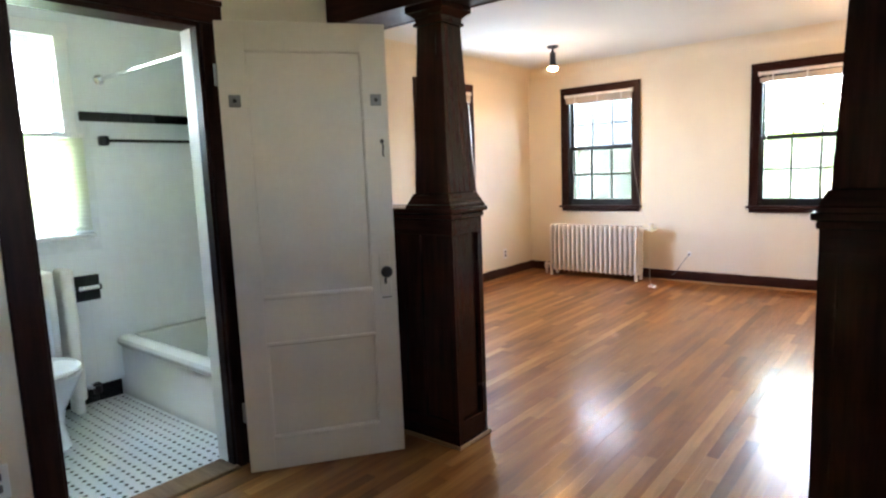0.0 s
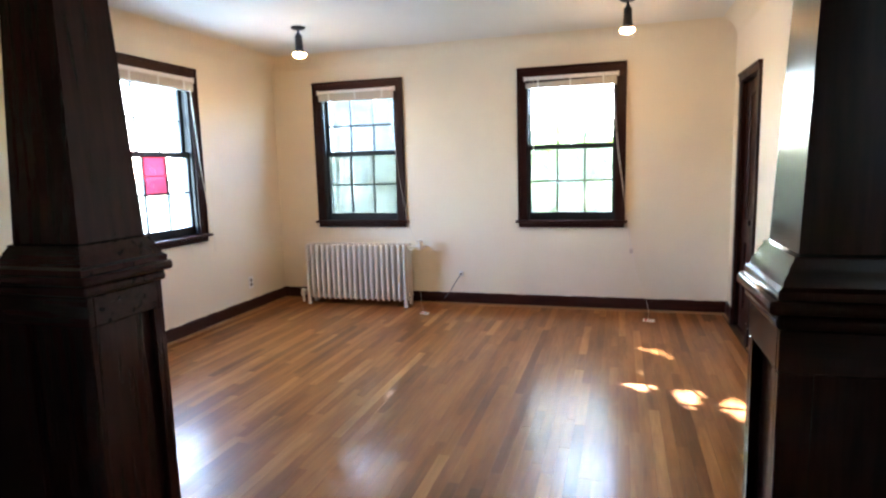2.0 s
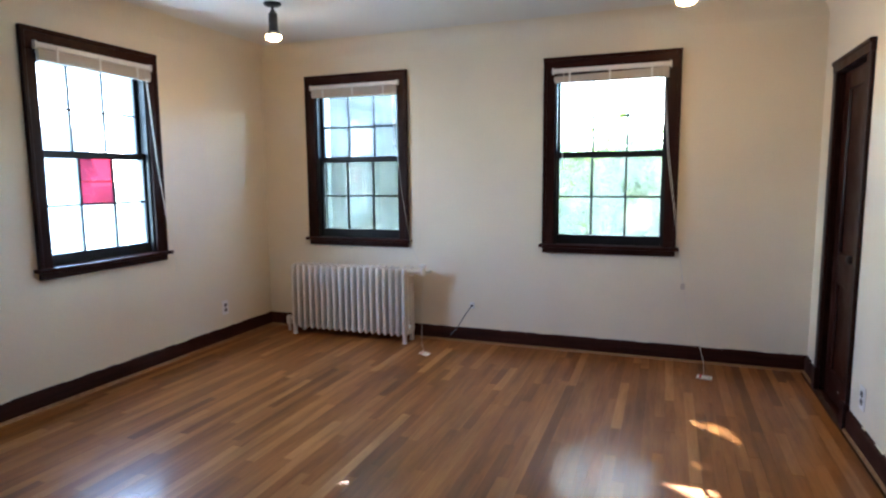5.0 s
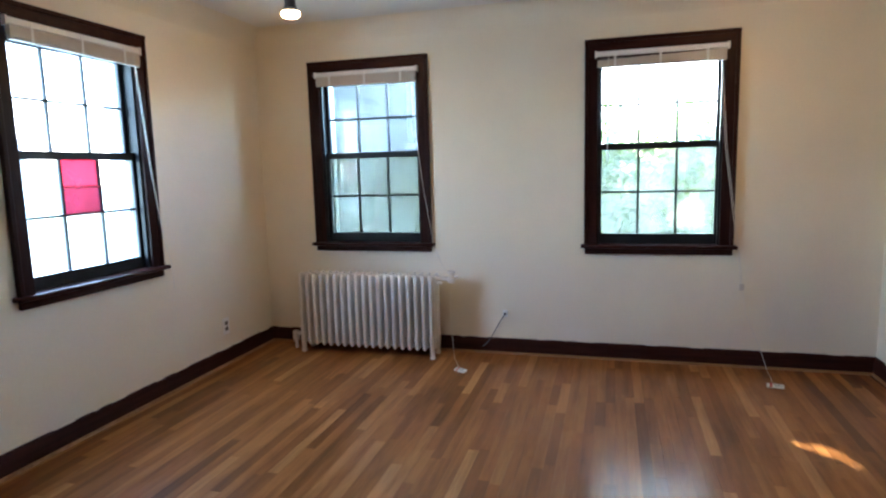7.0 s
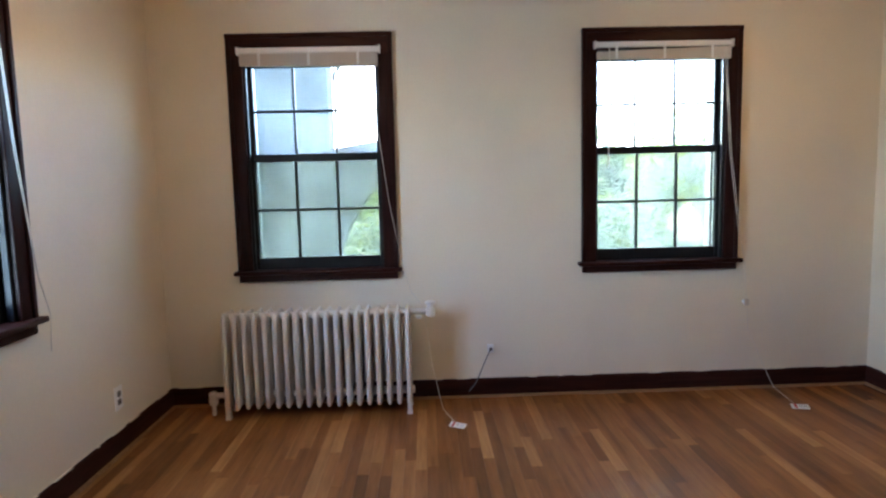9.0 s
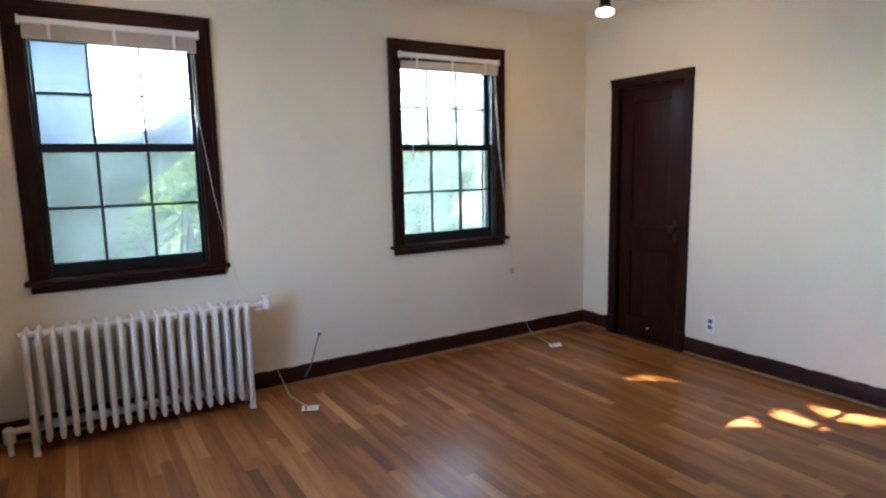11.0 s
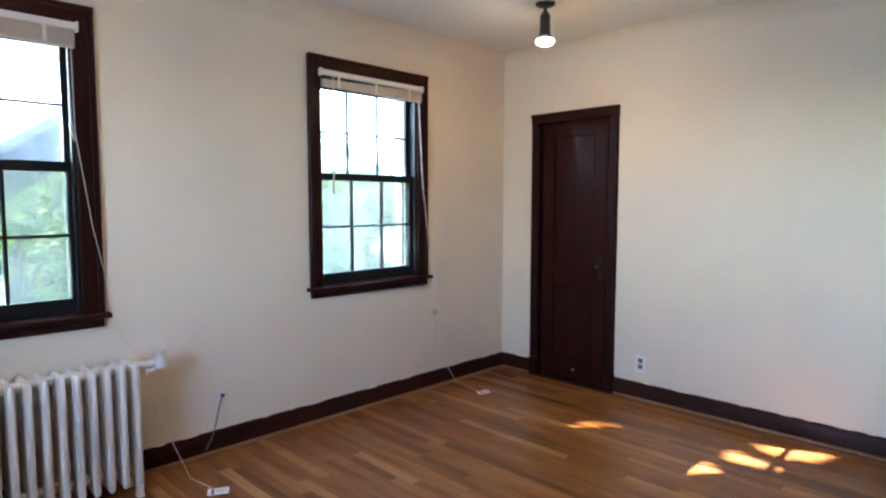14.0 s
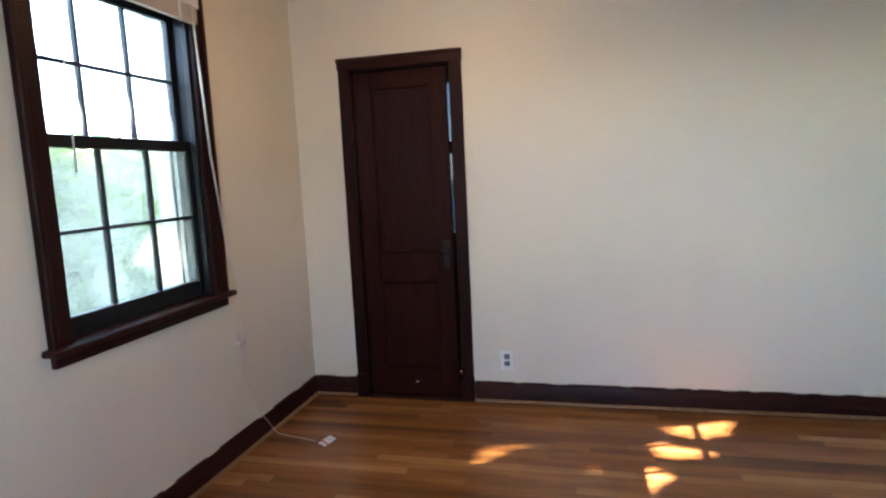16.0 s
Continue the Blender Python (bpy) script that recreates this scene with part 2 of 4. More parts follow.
ASPHALT = paint("asphalt", (0.05, 0.05, 0.05), 0.9, 0.2, 40, 0.004)
BARK = paint("bark", (0.10, 0.075, 0.055), 0.9, 0.3, 18, 0.02)
LEAF = leafy("maple_leaf", (0.075, 0.12, 0.024), (0.12, 0.175, 0.040))
DARKPANE = plain("far_window_pane", (0.05, 0.06, 0.07), 0.1)


# ---- building helpers ----
def box(bm, x0, x1, y0, y1, z0, z1, bevel=0.0, seg=1):
    got = bmesh.ops.create_cube(bm, size=1.0)
    vs = got["verts"]
    bmesh.ops.scale(bm, vec=(abs(x1 - x0), abs(y1 - y0), abs(z1 - z0)), verts=vs)
    bmesh.ops.translate(bm, vec=((x0 + x1) / 2, (y0 + y1) / 2, (z0 + z1) / 2), verts=vs)
    if bevel:
        edges = list({e for v in vs for e in v.link_edges})
        bmesh.ops.bevel(bm, geom=edges, offset=bevel, segments=seg, affect="EDGES", profile=0.5)
    return bm


def boxes(*rows, bevel=0.0, seg=1):
    bm = bmesh.new()
    for r in rows:
        box(bm, *r, bevel=bevel, seg=seg)
    return bm


def rod(bm, a, b, r0, r1=None, sides=12):
    """A round bar from a to b."""
    a, b = Vector(a), Vector(b)
    way = b - a
    m = Matrix.Translation((a + b) / 2) @ way.to_track_quat("Z", "Y").to_matrix().to_4x4()
    bmesh.ops.create_cone(bm, cap_ends=True, segments=sides, radius1=r0, radius2=r0 if r1 is None else r1, depth=way.length, matrix=m)
    return bm


def turned(bm, profile, centre, sides=24, axis="z"):
    """A body of revolution from (radius, height) pairs."""
    rings = []
    turn = {"z": Matrix(), "y": Matrix.Rotation(radians(90), 4, "X"), "x": Matrix.Rotation(radians(90), 4, "Y")}[axis]
    m = Matrix.Translation(centre) @ turn
    for r, h in profile:
        rings.append([bm.verts.new(m @ Vector((r * math.cos(2 * math.pi * k / sides), r * math.sin(2 * math.pi * k / sides), h))) for k in range(sides)])
    for lo, hi in zip(rings, rings[1:]):
        for k in range(sides):
            bm.faces.new((lo[k], lo[(k + 1) % sides], hi[(k + 1) % sides], hi[k]))
    bm.faces.new(rings[0][::-1])
    bm.faces.new(rings[-1])
    return bm


def prism(bm, outline, axis, a, b):
    """An outline (pairs across the axis) drawn out from a to b along that axis."""
    def at(p, d):
        u, v = p
        return {"x": (d, u, v), "y": (u, d, v), "z": (u, v, d)}[axis]
    lo = [bm.verts.new(at(p, a)) for p in outline]
    hi = [bm.verts.new(at(p, b)) for p in outline]
    n = len(outline)
    for k in range(n):
        bm.faces.new((lo[k], lo[(k + 1) % n], hi[(k + 1) % n], hi[k]))
    bm.faces.new(lo[::-1])
    bm.faces.new(hi)
    return bm


def tube(bm, pts, r, sides=8):
    for a, b in zip(pts, pts[1:]):
        rod(bm, a, b, r, r, sides)
    return bm


def finish(name, bm, material, smooth=True, angle=35):
    bmesh.ops.recalc_face_normals(bm, faces=bm.faces[:])
    me = bpy.data.meshes.new(name)
    bm.to_mesh(me)
    bm.free()
    me.materials.append(material)
    if smooth:
        me.shade_smooth()
        me.set_sharp_from_angle(angle=radians(angle))
    return me


def thing(name, at=(0, 0, 0), label="", category="", group="", kind=""):
    ob = new(name)
    ob.empty_display_size = 0.1
    ob.matrix_basis = Matrix.Translation(at)
    return tagged(ob, label, category, group, kind)


def solid(name, bm, material, label="", category="", group="", kind=""):
    return tagged(new(name, finish(name, bm, material)), label, category, group, kind)


def part(name, bm, material, parent, label="", m=None):
    if m is not None:
        bmesh.ops.transform(bm, matrix=m, verts=bm.verts[:])
    ob = new(name, finish(name, bm, material))
    ob.parent = parent
    if parent.parent is None:
        ob.matrix_parent_inverse = parent.matrix_basis.inverted()
    if label:
        ob["label"] = label
    return ob


def structure(name, bm, material, label):
    return solid(name, bm, material, label, name.split("_")[0], kind="structure")


# ---- the plan ----
XL, XR, YF = -4.605, 0.0, 0.0        # living room: left, right and far wall
YS = -4.70                          # middle of the colonnade
CEILING = 2.62
XB = -2.95                          # hall face of the bathroom wall
YH = -8.6                           # back of the hall
GROUND = -3.3


def wall_run(axis, lo, hi, face, back, openings, top=CEILING + 0.15, bottom=-0.15):
    """A wall along an axis from lo to hi, between two planes, with openings (from, to, sill, head)."""
    bm = bmesh.new()
    def piece(a, b, z0, z1):
        if b - a > 1e-4 and z1 - z0 > 1e-4:
            if axis == "x":
                box(bm, a, b, min(face, back), max(face, back), z0, z1)
            else:
                box(bm, min(face, back), max(face, back), a, b, z0, z1)
    at = lo
    for a, b, sill, head in sorted(openings):
        piece(at, a, bottom, top)
        piece(a, b, bottom, sill)
        piece(a, b, head, top)
        at = b
    piece(at, hi, bottom, top)
    return bm


WIN_Z = (0.855, 2.235)
WIN_A, WIN_B, WIN_L = -3.615, -1.42, -1.787   # middles of the three windows
HALF = 0.445
structure("wall_north", wall_run("x", XL - 0.25, XR + 0.12, 0.0, 0.22, [(c - HALF, c + HALF, *WIN_Z) for c in (WIN_A, WIN_B)]), WALL, "cream painted plaster wall with two sash windows")
structure("wall_west", wall_run("y", YS + 0.06, 0.0, XL, XL - 0.25, [(WIN_L - HALF, WIN_L + HALF, *WIN_Z)]), WALL, "cream painted plaster wall with one sash window")
CD = (-1.006, -0.373)                       # closet door opening
# unseen slot at y -6.25 is added, to let daylight onto the bathroom door
structure("wall_east", wall_run("y", YH, 0.0, XR, 0.12, [(*CD, -0.15, 2.052), (-6.25, -6.07, 1.4, 2.3)]), WALL, "cream painted plaster wall with a dark closet door")
structure("wall_south", wall_run("x", XL - 0.25, XB - 0.12, YS + 0.06, YS - 0.06, []), WALL, "cream painted plaster wall")
BD = (-6.29, -5.56)                         # bathroom door opening
structure("wall_bathroom", wall_run("y", YH, YS + 0.06, XB, XB - 0.12, [(*BD, -0.15, 2.05)]), WALL, "cream painted plaster wall with the bathroom doorway")
structure("wall_hall_back", wall_run("x", XB, XR, YH, YH - 0.12, []), WALL, "plain cream plaster wall")


def ceiling_mesh(part_of):
    bm = bmesh.new()
    box(bm, XL - 0.25, XR + 0.12, YH - 0.12, 0.22, CEILING, CEILING + 0.15)
    r = 0.16
    arc = [(r - r * math.cos(a), r - r * math.sin(a)) for a in [math.pi / 2 * k / 8 for k in range(9)]]
    def cove(axis, a, b, plane, sign):
        prof = [(plane + sign * (u - 0.002), CEILING + 0.002 - v) for v, u in arc] + [(plane - sign * 0.002, CEILING + 0.002)]
        prism(bm, prof, axis, a, b)
    if part_of == "cove":
        bm.free()
        bm = bmesh.new()
        cove("x", XL, XR, YF, -1)
        cove("y", YS, YF, XL, 1)
        cove("y", YS, YF, XR, -1)
    return bm


structure("ceiling", ceiling_mesh("slab"), CEIL, "white plaster ceiling over coved walls")
structure("cove_moulding", ceiling_mesh("cove"), WALL, "cream plaster cove between wall and ceiling")


# ---- windows ----
def window(name, place, label, pink=False):
    """A double-hung sash window, three panes by two in each sash. Across: x, outward: y, up: z."""
    w = tagged(new(name), label, "window", "sash windows of the living room", "structure")
    w.matrix_basis = place
    def p(nm, bm, mat, parent=w, lab=""):
        return part(nm, bm, mat, parent, lab, place)
    a, z0, z1 = HALF, *WIN_Z
    o = 0.503
    for s in (-1, 1):
        bm = boxes((s * (a - 0.03), s * o, -0.022, 0, z0, 2.33), bevel=0.004)
        box(bm, s * (o - 0.022), s * (o + 0.004), -0.032, 0, z0, 2.336, bevel=0.004)
        p("side_casing", bm, TRIM_Z)
        p("jamb", boxes((s * (a - 0.03), s * (a + 0.002), 0.0, 0.125, z0, z1)), SASH)
        p("stop_bead", boxes((s * (a - 0.045), s * (a - 0.028), 0.0, 0.028, z0 + 0.02, z1 - 0.03), bevel=0.003), SASH)
        p("outer_casing", boxes((s * (a - 0.01), s * (a + 0.09), 0.222, 0.25, z0 - 0.02, z1 + 0.08), bevel=0.004), WHITE)
        p("outer_jamb", boxes((s * (a - 0.032), s * (a + 0.004), 0.125, 0.245, z0, z1)), WHITE, lab="white painted outer jamb")
    bm = boxes((-o - 0.004, o + 0.004, -0.025, 0, z1 - 0.03, 2.333), bevel=0.004)
    box(bm, -o - 0.006, o + 0.006, -0.034, 0, 2.311, 2.337, bevel=0.004)
    p("head_casing", bm, TRIM_X)
    p("head_jamb", boxes((-a, a, 0.0, 0.125, z1 - 0.03, z1)), SASH)
    p("outer_head", boxes((-a, a, 0.125, 0.24, z1 - 0.03, z1)), WHITE)
    p("window_sill", boxes((-o - 0.027, o + 0.027, -0.062, 0.05, 0.850, 0.876), bevel=0.008, seg=2), TRIM_X)
    p("apron", boxes((-o, o, -0.026, 0, 0.805, 0.850), bevel=0.004), TRIM_X)
    p("outer_sill", boxes((-a - 0.1, a + 0.1, 0.05, 0.30, 0.82, 0.868), bevel=0.006), WHITE)
    g = 0.417
    bars = (-0.130, 0.130)
    for nm, y, lo, hi, bottom, top in (("upper_sash", 0.105, 1.565, 2.205, 0.045, 0.05), ("lower_sash", 0.060, 0.875, 1.610, 0.075, 0.048)):
        d = 0.018
        st = 0.030
        bm = boxes((-g, -g + st, y - d, y + d, lo, hi), (g - st, g, y - d, y + d, lo, hi), bevel=0.003)
        box(bm, -g + st, g - st, y - d, y + d, lo, lo + bottom, bevel=0.003)
        box(bm, -g + st, g - st, y - d, y + d, hi - top, hi, bevel=0.003)
        sash = p(nm, bm, SASH)
        b0, b1 = lo + bottom, hi - top
        zm = (b0 + b1) / 2
        for x in bars:
            p("muntin", boxes((x - 0.0075, x + 0.0075, y - 0.014, y + 0.014, b0, b1), bevel=0.003), SASH, sash)
        p("muntin", boxes((-g + st, g - st, y - 0.013, y + 0.013, zm - 0.0075, zm + 0.0075), bevel=0.003), SASH, sash)
        cols = [(-g + st, bars[0]), (bars[0], bars[1]), (bars[1], g - st)]
        for i, (xa, xb) in enumerate(cols):
            for j, (za, zb) in enumerate(((b0, zm), (zm, b1))):
                tint = pink and nm == "lower_sash" and i == 1 and j == 1
                pane = p("pane", boxes((xa, xb, y - 0.0015, y + 0.0015, za, zb)), PINK if tint else GLASS, sash, "pink stained pane" if tint else "")
                pane.visible_shadow = False
        if pink and nm == "lower_sash":
            p("lead_strip", boxes((bars[0], bars[1], y - 0.006, y + 0.006, (zm + b1) / 2 - 0.003, (zm + b1) / 2 + 0.003)), RED, sash)
    if not pink:
        screen = p("insect_screen", boxes((-g + 0.012, g - 0.012, 0.150, 0.152, 0.882, 1.588)), SCREEN, lab="fine grey insect screen")
        p("screen_frame", boxes((-g + 0.002, -g + 0.014, 0.144, 0.158, 0.870, 1.600), (g - 0.014, g - 0.002, 0.144, 0.158, 0.870, 1.600), (-g + 0.014, g - 0.014, 0.144, 0.158, 0.870, 0.884), (-g + 0.014, g - 0.014, 0.144, 0.158, 1.586, 1.600)), SASH, screen)
    return w


def on_far(c):
    return Matrix.Translation((c, 0, 0))


def on_left(c):
    return Matrix.Translation((XL, c, 0)) @ Matrix.Rotation(radians(90), 4, "Z")


window("window_1", on_far(WIN_A), "dark wood double-hung window above the radiator")
window("window_2", on_far(WIN_B), "dark wood double-hung window with six-over-six panes")
window("window_3", on_left(WIN_L), "dark wood double-hung window with one pink pane", pink=True)


def blind(place, label, droop=0.0, wand=False, cord=()):
    w = tagged(new("window_blind"), label, "blind", "raised mini blinds")
    w.matrix_basis = place
    def p(nm, bm, mat, lab=""):
        return part(nm, bm, mat, w, lab, place)
    a = 0.425
    bm = boxes((-a, a, -0.052, -0.026, 2.214, 2.246), bevel=0.003)
    p("headrail", bm, BLIND_HEAD, "white enamel headrail")
    for s in (-1, 1):
        p("bracket", boxes((s * a, s * (a + 0.012), -0.056, -0.024, 2.206, 2.252), bevel=0.002), BLIND_HEAD)
    n = 18
    for k in range(n):
        z = 2.208 - k * 0.0030
        slack = 0.024 * (1 - k / n) if wand else 0.0
        bm = bmesh.new()
        lift = droop * k / n
        for s in range(12):
            xa, xb = -a + 0.006 + (2 * a - 0.012) * s / 12, -a + 0.006 + (2 * a - 0.012) * (s + 1) / 12
            f = (s + 0.5) / 12
            za = z - lift * f - slack * (1 - f) + random.uniform(-0.0006, 0.0006)
            box(bm, xa, xb, -0.055 + random.uniform(-0.001, 0.001), -0.028, za - 0.0012, za + 0.0012)
        p("slat", bm, BLIND)
    z = 2.208 - n * 0.003
    bm = boxes((-a + 0.006, a - 0.006, -0.054, -0.029, z - 0.014, z), bevel=0.003)
    if droop:
        bmesh.ops.rotate(bm, cent=(-a, 0, z), matrix=Matrix.Rotation(math.asin(droop / (2 * a)), 3, "Y"), verts=bm.verts[:])
    p("bottom_rail", bm, BLIND)
    for s in (-0.3, 0, 0.3):
        p("ladder_clip", boxes((s - 0.008, s + 0.008, -0.058, -0.054, z - 0.016, 2.235), bevel=0.001), BLIND_HEAD)
    if wand:
        p("wand", rod(bmesh.new(), (-0.345, -0.056, 2.215), (-0.347, -0.05, 1.47), 0.0035, 0.0035, 8), CORD, "clear tilt wand")
    for k, pts in enumerate(cord):
        p("pull_cord", tube(bmesh.new(), pts, 0.0018, 6), CORD)
    return w


blind(on_far(WIN_A), "cream mini blind pulled up to the window head", 0.012, False,
      [[(0.40, -0.057, 2.215), (0.405, -0.045, 1.75), (0.43, -0.045, 1.55), (0.46, -0.05, 1.30), (0.535, -0.066, 0.885), (0.58, -0.03, 0.72), (0.66, -0.06, 0.62), (0.70, -0.2, 0.3), (0.76, -0.36, 0.06), (0.84, -0.5, 0.012)],
       [(0.385, -0.057, 2.215), (0.392, -0.045, 1.80), (0.40, -0.05, 1.70), (0.38, -0.05, 1.78)]])
blind(on_far(WIN_B), "cream mini blind pulled up unevenly to the window head", 0.006, True,
      [[(0.375, -0.057, 2.215), (0.43, -0.045, 1.55), (0.50, -0.045, 1.05), (0.53, -0.066, 0.88), (0.565, -0.01, 0.60)],
       [(0.385, -0.057, 2.215), (0.44, -0.045, 1.55), (0.51, -0.045, 1.05), (0.532, -0.066, 0.875), (0.60, -0.008, 0.40), (0.70, -0.03, 0.15), (0.73, -0.10, 0.03), (0.72, -0.33, 0.006)]])
blind(on_left(WIN_L), "cream mini blind pulled up to the window head", 0.01, False,
      [[(0.36, -0.057, 2.215), (0.43, -0.045, 1.55), (0.50, -0.045, 1.05), (0.53, -0.066, 0.88), (0.60, -0.01, 0.70)],
       [(0.37, -0.057, 2.215), (0.44, -0.045, 1.55), (0.505, -0.045, 1.05), (0.53, -0.066, 0.87)]])


# ---- doors ----
def axes(origin, along, away):
    m = Matrix.Identity(4)
    for k, v in enumerate((along, away, (0, 0, 1))):
        m[0][k], m[1][k], m[2][k] = v
    m[0][3], m[1][3], m[2][3] = origin
    return m


def door_leaf(name, place, width, height, panels, paint_, label, stile=0.115):
    """A panelled door. Across: x from the hinge, through: y from the seen face, up: z."""
    d = tagged(new(name), label, "door", kind="structure")
    d.matrix_basis = place
    def p(nm, bm, mat, parent=d, lab=""):
        return part(nm, bm, mat, parent, lab, place)
    t = 0.036
    zs = [0.0] + [z for pan in panels for z in pan] + [height]
    for k, (xa, xb) in enumerate(((0, stile), (width - stile, width))):
        p("stile", boxes((xa, xb, 0, t, 0, height), bevel=0.002), paint_)
    for k in range(0, len(zs), 2):
        p("rail", boxes((stile, width - stile, 0, t, zs[k], zs[k + 1]), bevel=0.0015), paint_)
    for za, zb in panels:
        bm = boxes((stile - 0.004, width - stile + 0.004, 0.015, t - 0.015, za - 0.004, zb + 0.004))
        p("panel", bm, paint_)
        m = 0.007
        for y0, y1 in ((0.004, 0.015), (t - 0.015, t - 0.004)):
            bm = boxes((stile, width - stile, y0, y1, za, za + m), (stile, width - stile, y0, y1, zb - m, zb), bevel=0.003)
            box(bm, stile, stile + m, y0, y1, za + m, zb - m, bevel=0.003)
            box(bm, width - stile - m, width - stile, y0, y1, za + m, zb - m, bevel=0.003)
            p("panel_moulding", bm, paint_)
    return d, p


hinge = Vector((-2.815, -5.575, 0.012))
way = (Vector((-2.400, -5.005, 0.012)) - hinge).normalized()
dm = axes(hinge, way, (-way.y, way.x, 0))
door, p = door_leaf("door_1", dm, 0.727, 2.02, [(0.15, 0.60), (0.81, 1.90)], DOOR_PAINT, "white painted two-panel bathroom door standing open")
for za, zb in ((0.15, 0.60), (0.81, 1.90)):
    p("panel_ledge", boxes((0.115, 0.612, -0.008, 0.0155, za - 0.006, za + 0.016), bevel=0.009, seg=3), DOOR_PAINT)
    p("panel_cap", boxes((0.115, 0.612, -0.010, 0.0155, zb - 0.008, zb + 0.008), bevel=0.004, seg=2), DOOR_PAINT)
# thin dark strip along the lower edge of the lock rail
p("open_joint", boxes((0.12, 0.607, -0.0036, 0.002, 0.590, 0.594)), GAPS, lab="thin dark line under the lock rail")
plate = p("knob_plate", boxes((0.648, 0.700, -0.004, 0.0, 0.79, 0.985), bevel=0.002), DOOR_PAINT)
p("door_knob", turned(bmesh.new(), [(0.012, 0), (0.012, 0.022), (0.022, 0.032), (0.028, 0.045), (0.026, 0.058), (0.015, 0.066)], (0.674, -0.004, 0.90), 20, "y"), IRON, plate, "dark metal knob")
p("keyhole", boxes((0.668, 0.680, -0.006, -0.003, 0.835, 0.865), bevel=0.002), BLACK, plate)
p("bolt_plate", boxes((0.655, 0.700, -0.003, 0.0, 0.768, 0.774)), STEEL)
for u in (0.062, 0.672):
    hook = p("hook_plate", boxes((u - 0.025, u + 0.025, -0.004, 0, 1.66, 1.712), bevel=0.002), STEEL, lab="square nickel plate")
    p("screw", turned(bmesh.new(), [(0.008, 0), (0.009, 0.005), (0.004, 0.009)], (u, -0.004, 1.686), 12, "y"), IRON, hook)
p("latch_hook", tube(bmesh.new(), [(0.690, -0.008, 1.50), (0.694, -0.012, 1.475), (0.690, -0.010, 1.44), (0.698, -0.010, 1.43)], 0.004, 8), IRON)
p("latch_hook", turned(bmesh.new(), [(0.009, 0), (0.010, 0.006), (0.004, 0.010)], (0.690, 0.0, 1.50), 12, "y"), IRON)
for z in (0.25, 1.75):
    p("door_hinge", rod(bmesh.new(), (-0.006, -0.004, z), (-0.006, -0.004, z + 0.09), 0.008, 0.008, 10), STEEL)


def door_casing(name, axis_plane, side, y0, y1, head, width, mats, label, plinth=True, depth=0.022):
    """Casing round a doorway in a wall that runs along y. side: +1 when the room lies towards +x."""
    f = axis_plane
    c = thing(name, (f, (y0 + y1) / 2, 0), label, "trim", kind="structure")
    def slab(d, ya, yb, za, zb, bevel=0.004):
        return boxes((f, f + side * d, ya, yb, za, zb), bevel=bevel)
    base = 0.148 if plinth else 0.0
    part("side_casing", slab(depth, y0 - width, y0 + 0.006, base, head), mats[0], c)
    part("side_casing", slab(depth, y1 - 0.006, y1 + width, base, head), mats[0], c)
    part("head_casing", slab(depth + 0.003, y0 - width - 0.004, y1 + width + 0.004, head, head + width), mats[1], c)
    part("back_band", slab(depth + 0.012, y0 - width - 0.006, y1 + width + 0.006, head + width - 0.02, head + width + 0.004), mats[1], c)
    if plinth:
        part("plinth_block", slab(depth + 0.010, y0 - width - 0.004, y0 + 0.008, 0, base), mats[0], c)
        part("plinth_block", slab(depth + 0.010, y1 - 0.008, y1 + width + 0.004, 0, base), mats[0], c)
    return c


cas = door_casing("trim_bathroom_door", XB, 1, *BD, 2.05, 0.095, (TRIM_Z, TRIM_Y), "dark stained casing of the bathroom doorway", False)
for ya, yb in ((BD[0] - 0.004, BD[0] + 0.018), (BD[1] - 0.018, BD[1] + 0.004)):
    part("jamb", boxes((XB - 0.05, XB + 0.002, ya, yb, 0, 2.05)), TRIM_Z, cas)
    part("inner_jamb", boxes((XB - 0.135, XB - 0.05, ya, yb, 0, 2.05)), WHITE, cas, "white painted inner jamb")
part("head_jamb", boxes((XB - 0.13, XB + 0.002, BD[0] + 0.018, BD[1] - 0.018, 2.03, 2.054)), TRIM_Y, cas)
for ya, yb in ((BD[0] - 0.09, BD[0] + 0.006), (BD[1] - 0.006, BD[1] + 0.09)):
    part("inner_casing", boxes((XB - 0.142, XB - 0.12, ya, yb, 0, 2.05), bevel=0.003), WHITE, cas)
part("threshold", boxes((XB - 0.12, XB + 0.03, BD[0], BD[1], 0.0, 0.016), bevel=0.005), SHOE, cas, "worn oak threshold")

cas = door_casing("trim_closet_door", XR, -1, *CD, 2.049, 0.066, (TRIM_Z, TRIM_Y), "dark stained casing of the closet door")
for ya, yb in ((CD[0] - 0.004, CD[0] + 0.012), (CD[1] - 0.012, CD[1] + 0.004)):
    part("jamb", boxes((-0.002, 0.12, ya, yb, 0, 2.055)), VARNISH, cas, "glossy varnished door jamb")
part("head_jamb", boxes((-0.002, 0.12, CD[0] + 0.012, CD[1] - 0.012, 2.043, 2.058)), TRIM_Y, cas)
lean = radians(0.45)
cm = axes((0.030, CD[1] - 0.013, 0.003), (math.sin(lean), -math.cos(lean), 0), (math.cos(lean), math.sin(lean), 0))
door, p = door_leaf("door_2", cm, 0.580, 2.036, [(0.17, 0.735), (0.925, 1.93)], DOOR_WOOD, "dark mahogany two-panel closet door slightly ajar", 0.108)
plate = p("knob_plate", boxes((0.522, 0.562, -0.004, 0.0, 0.83, 1.00), bevel=0.002), IRON)
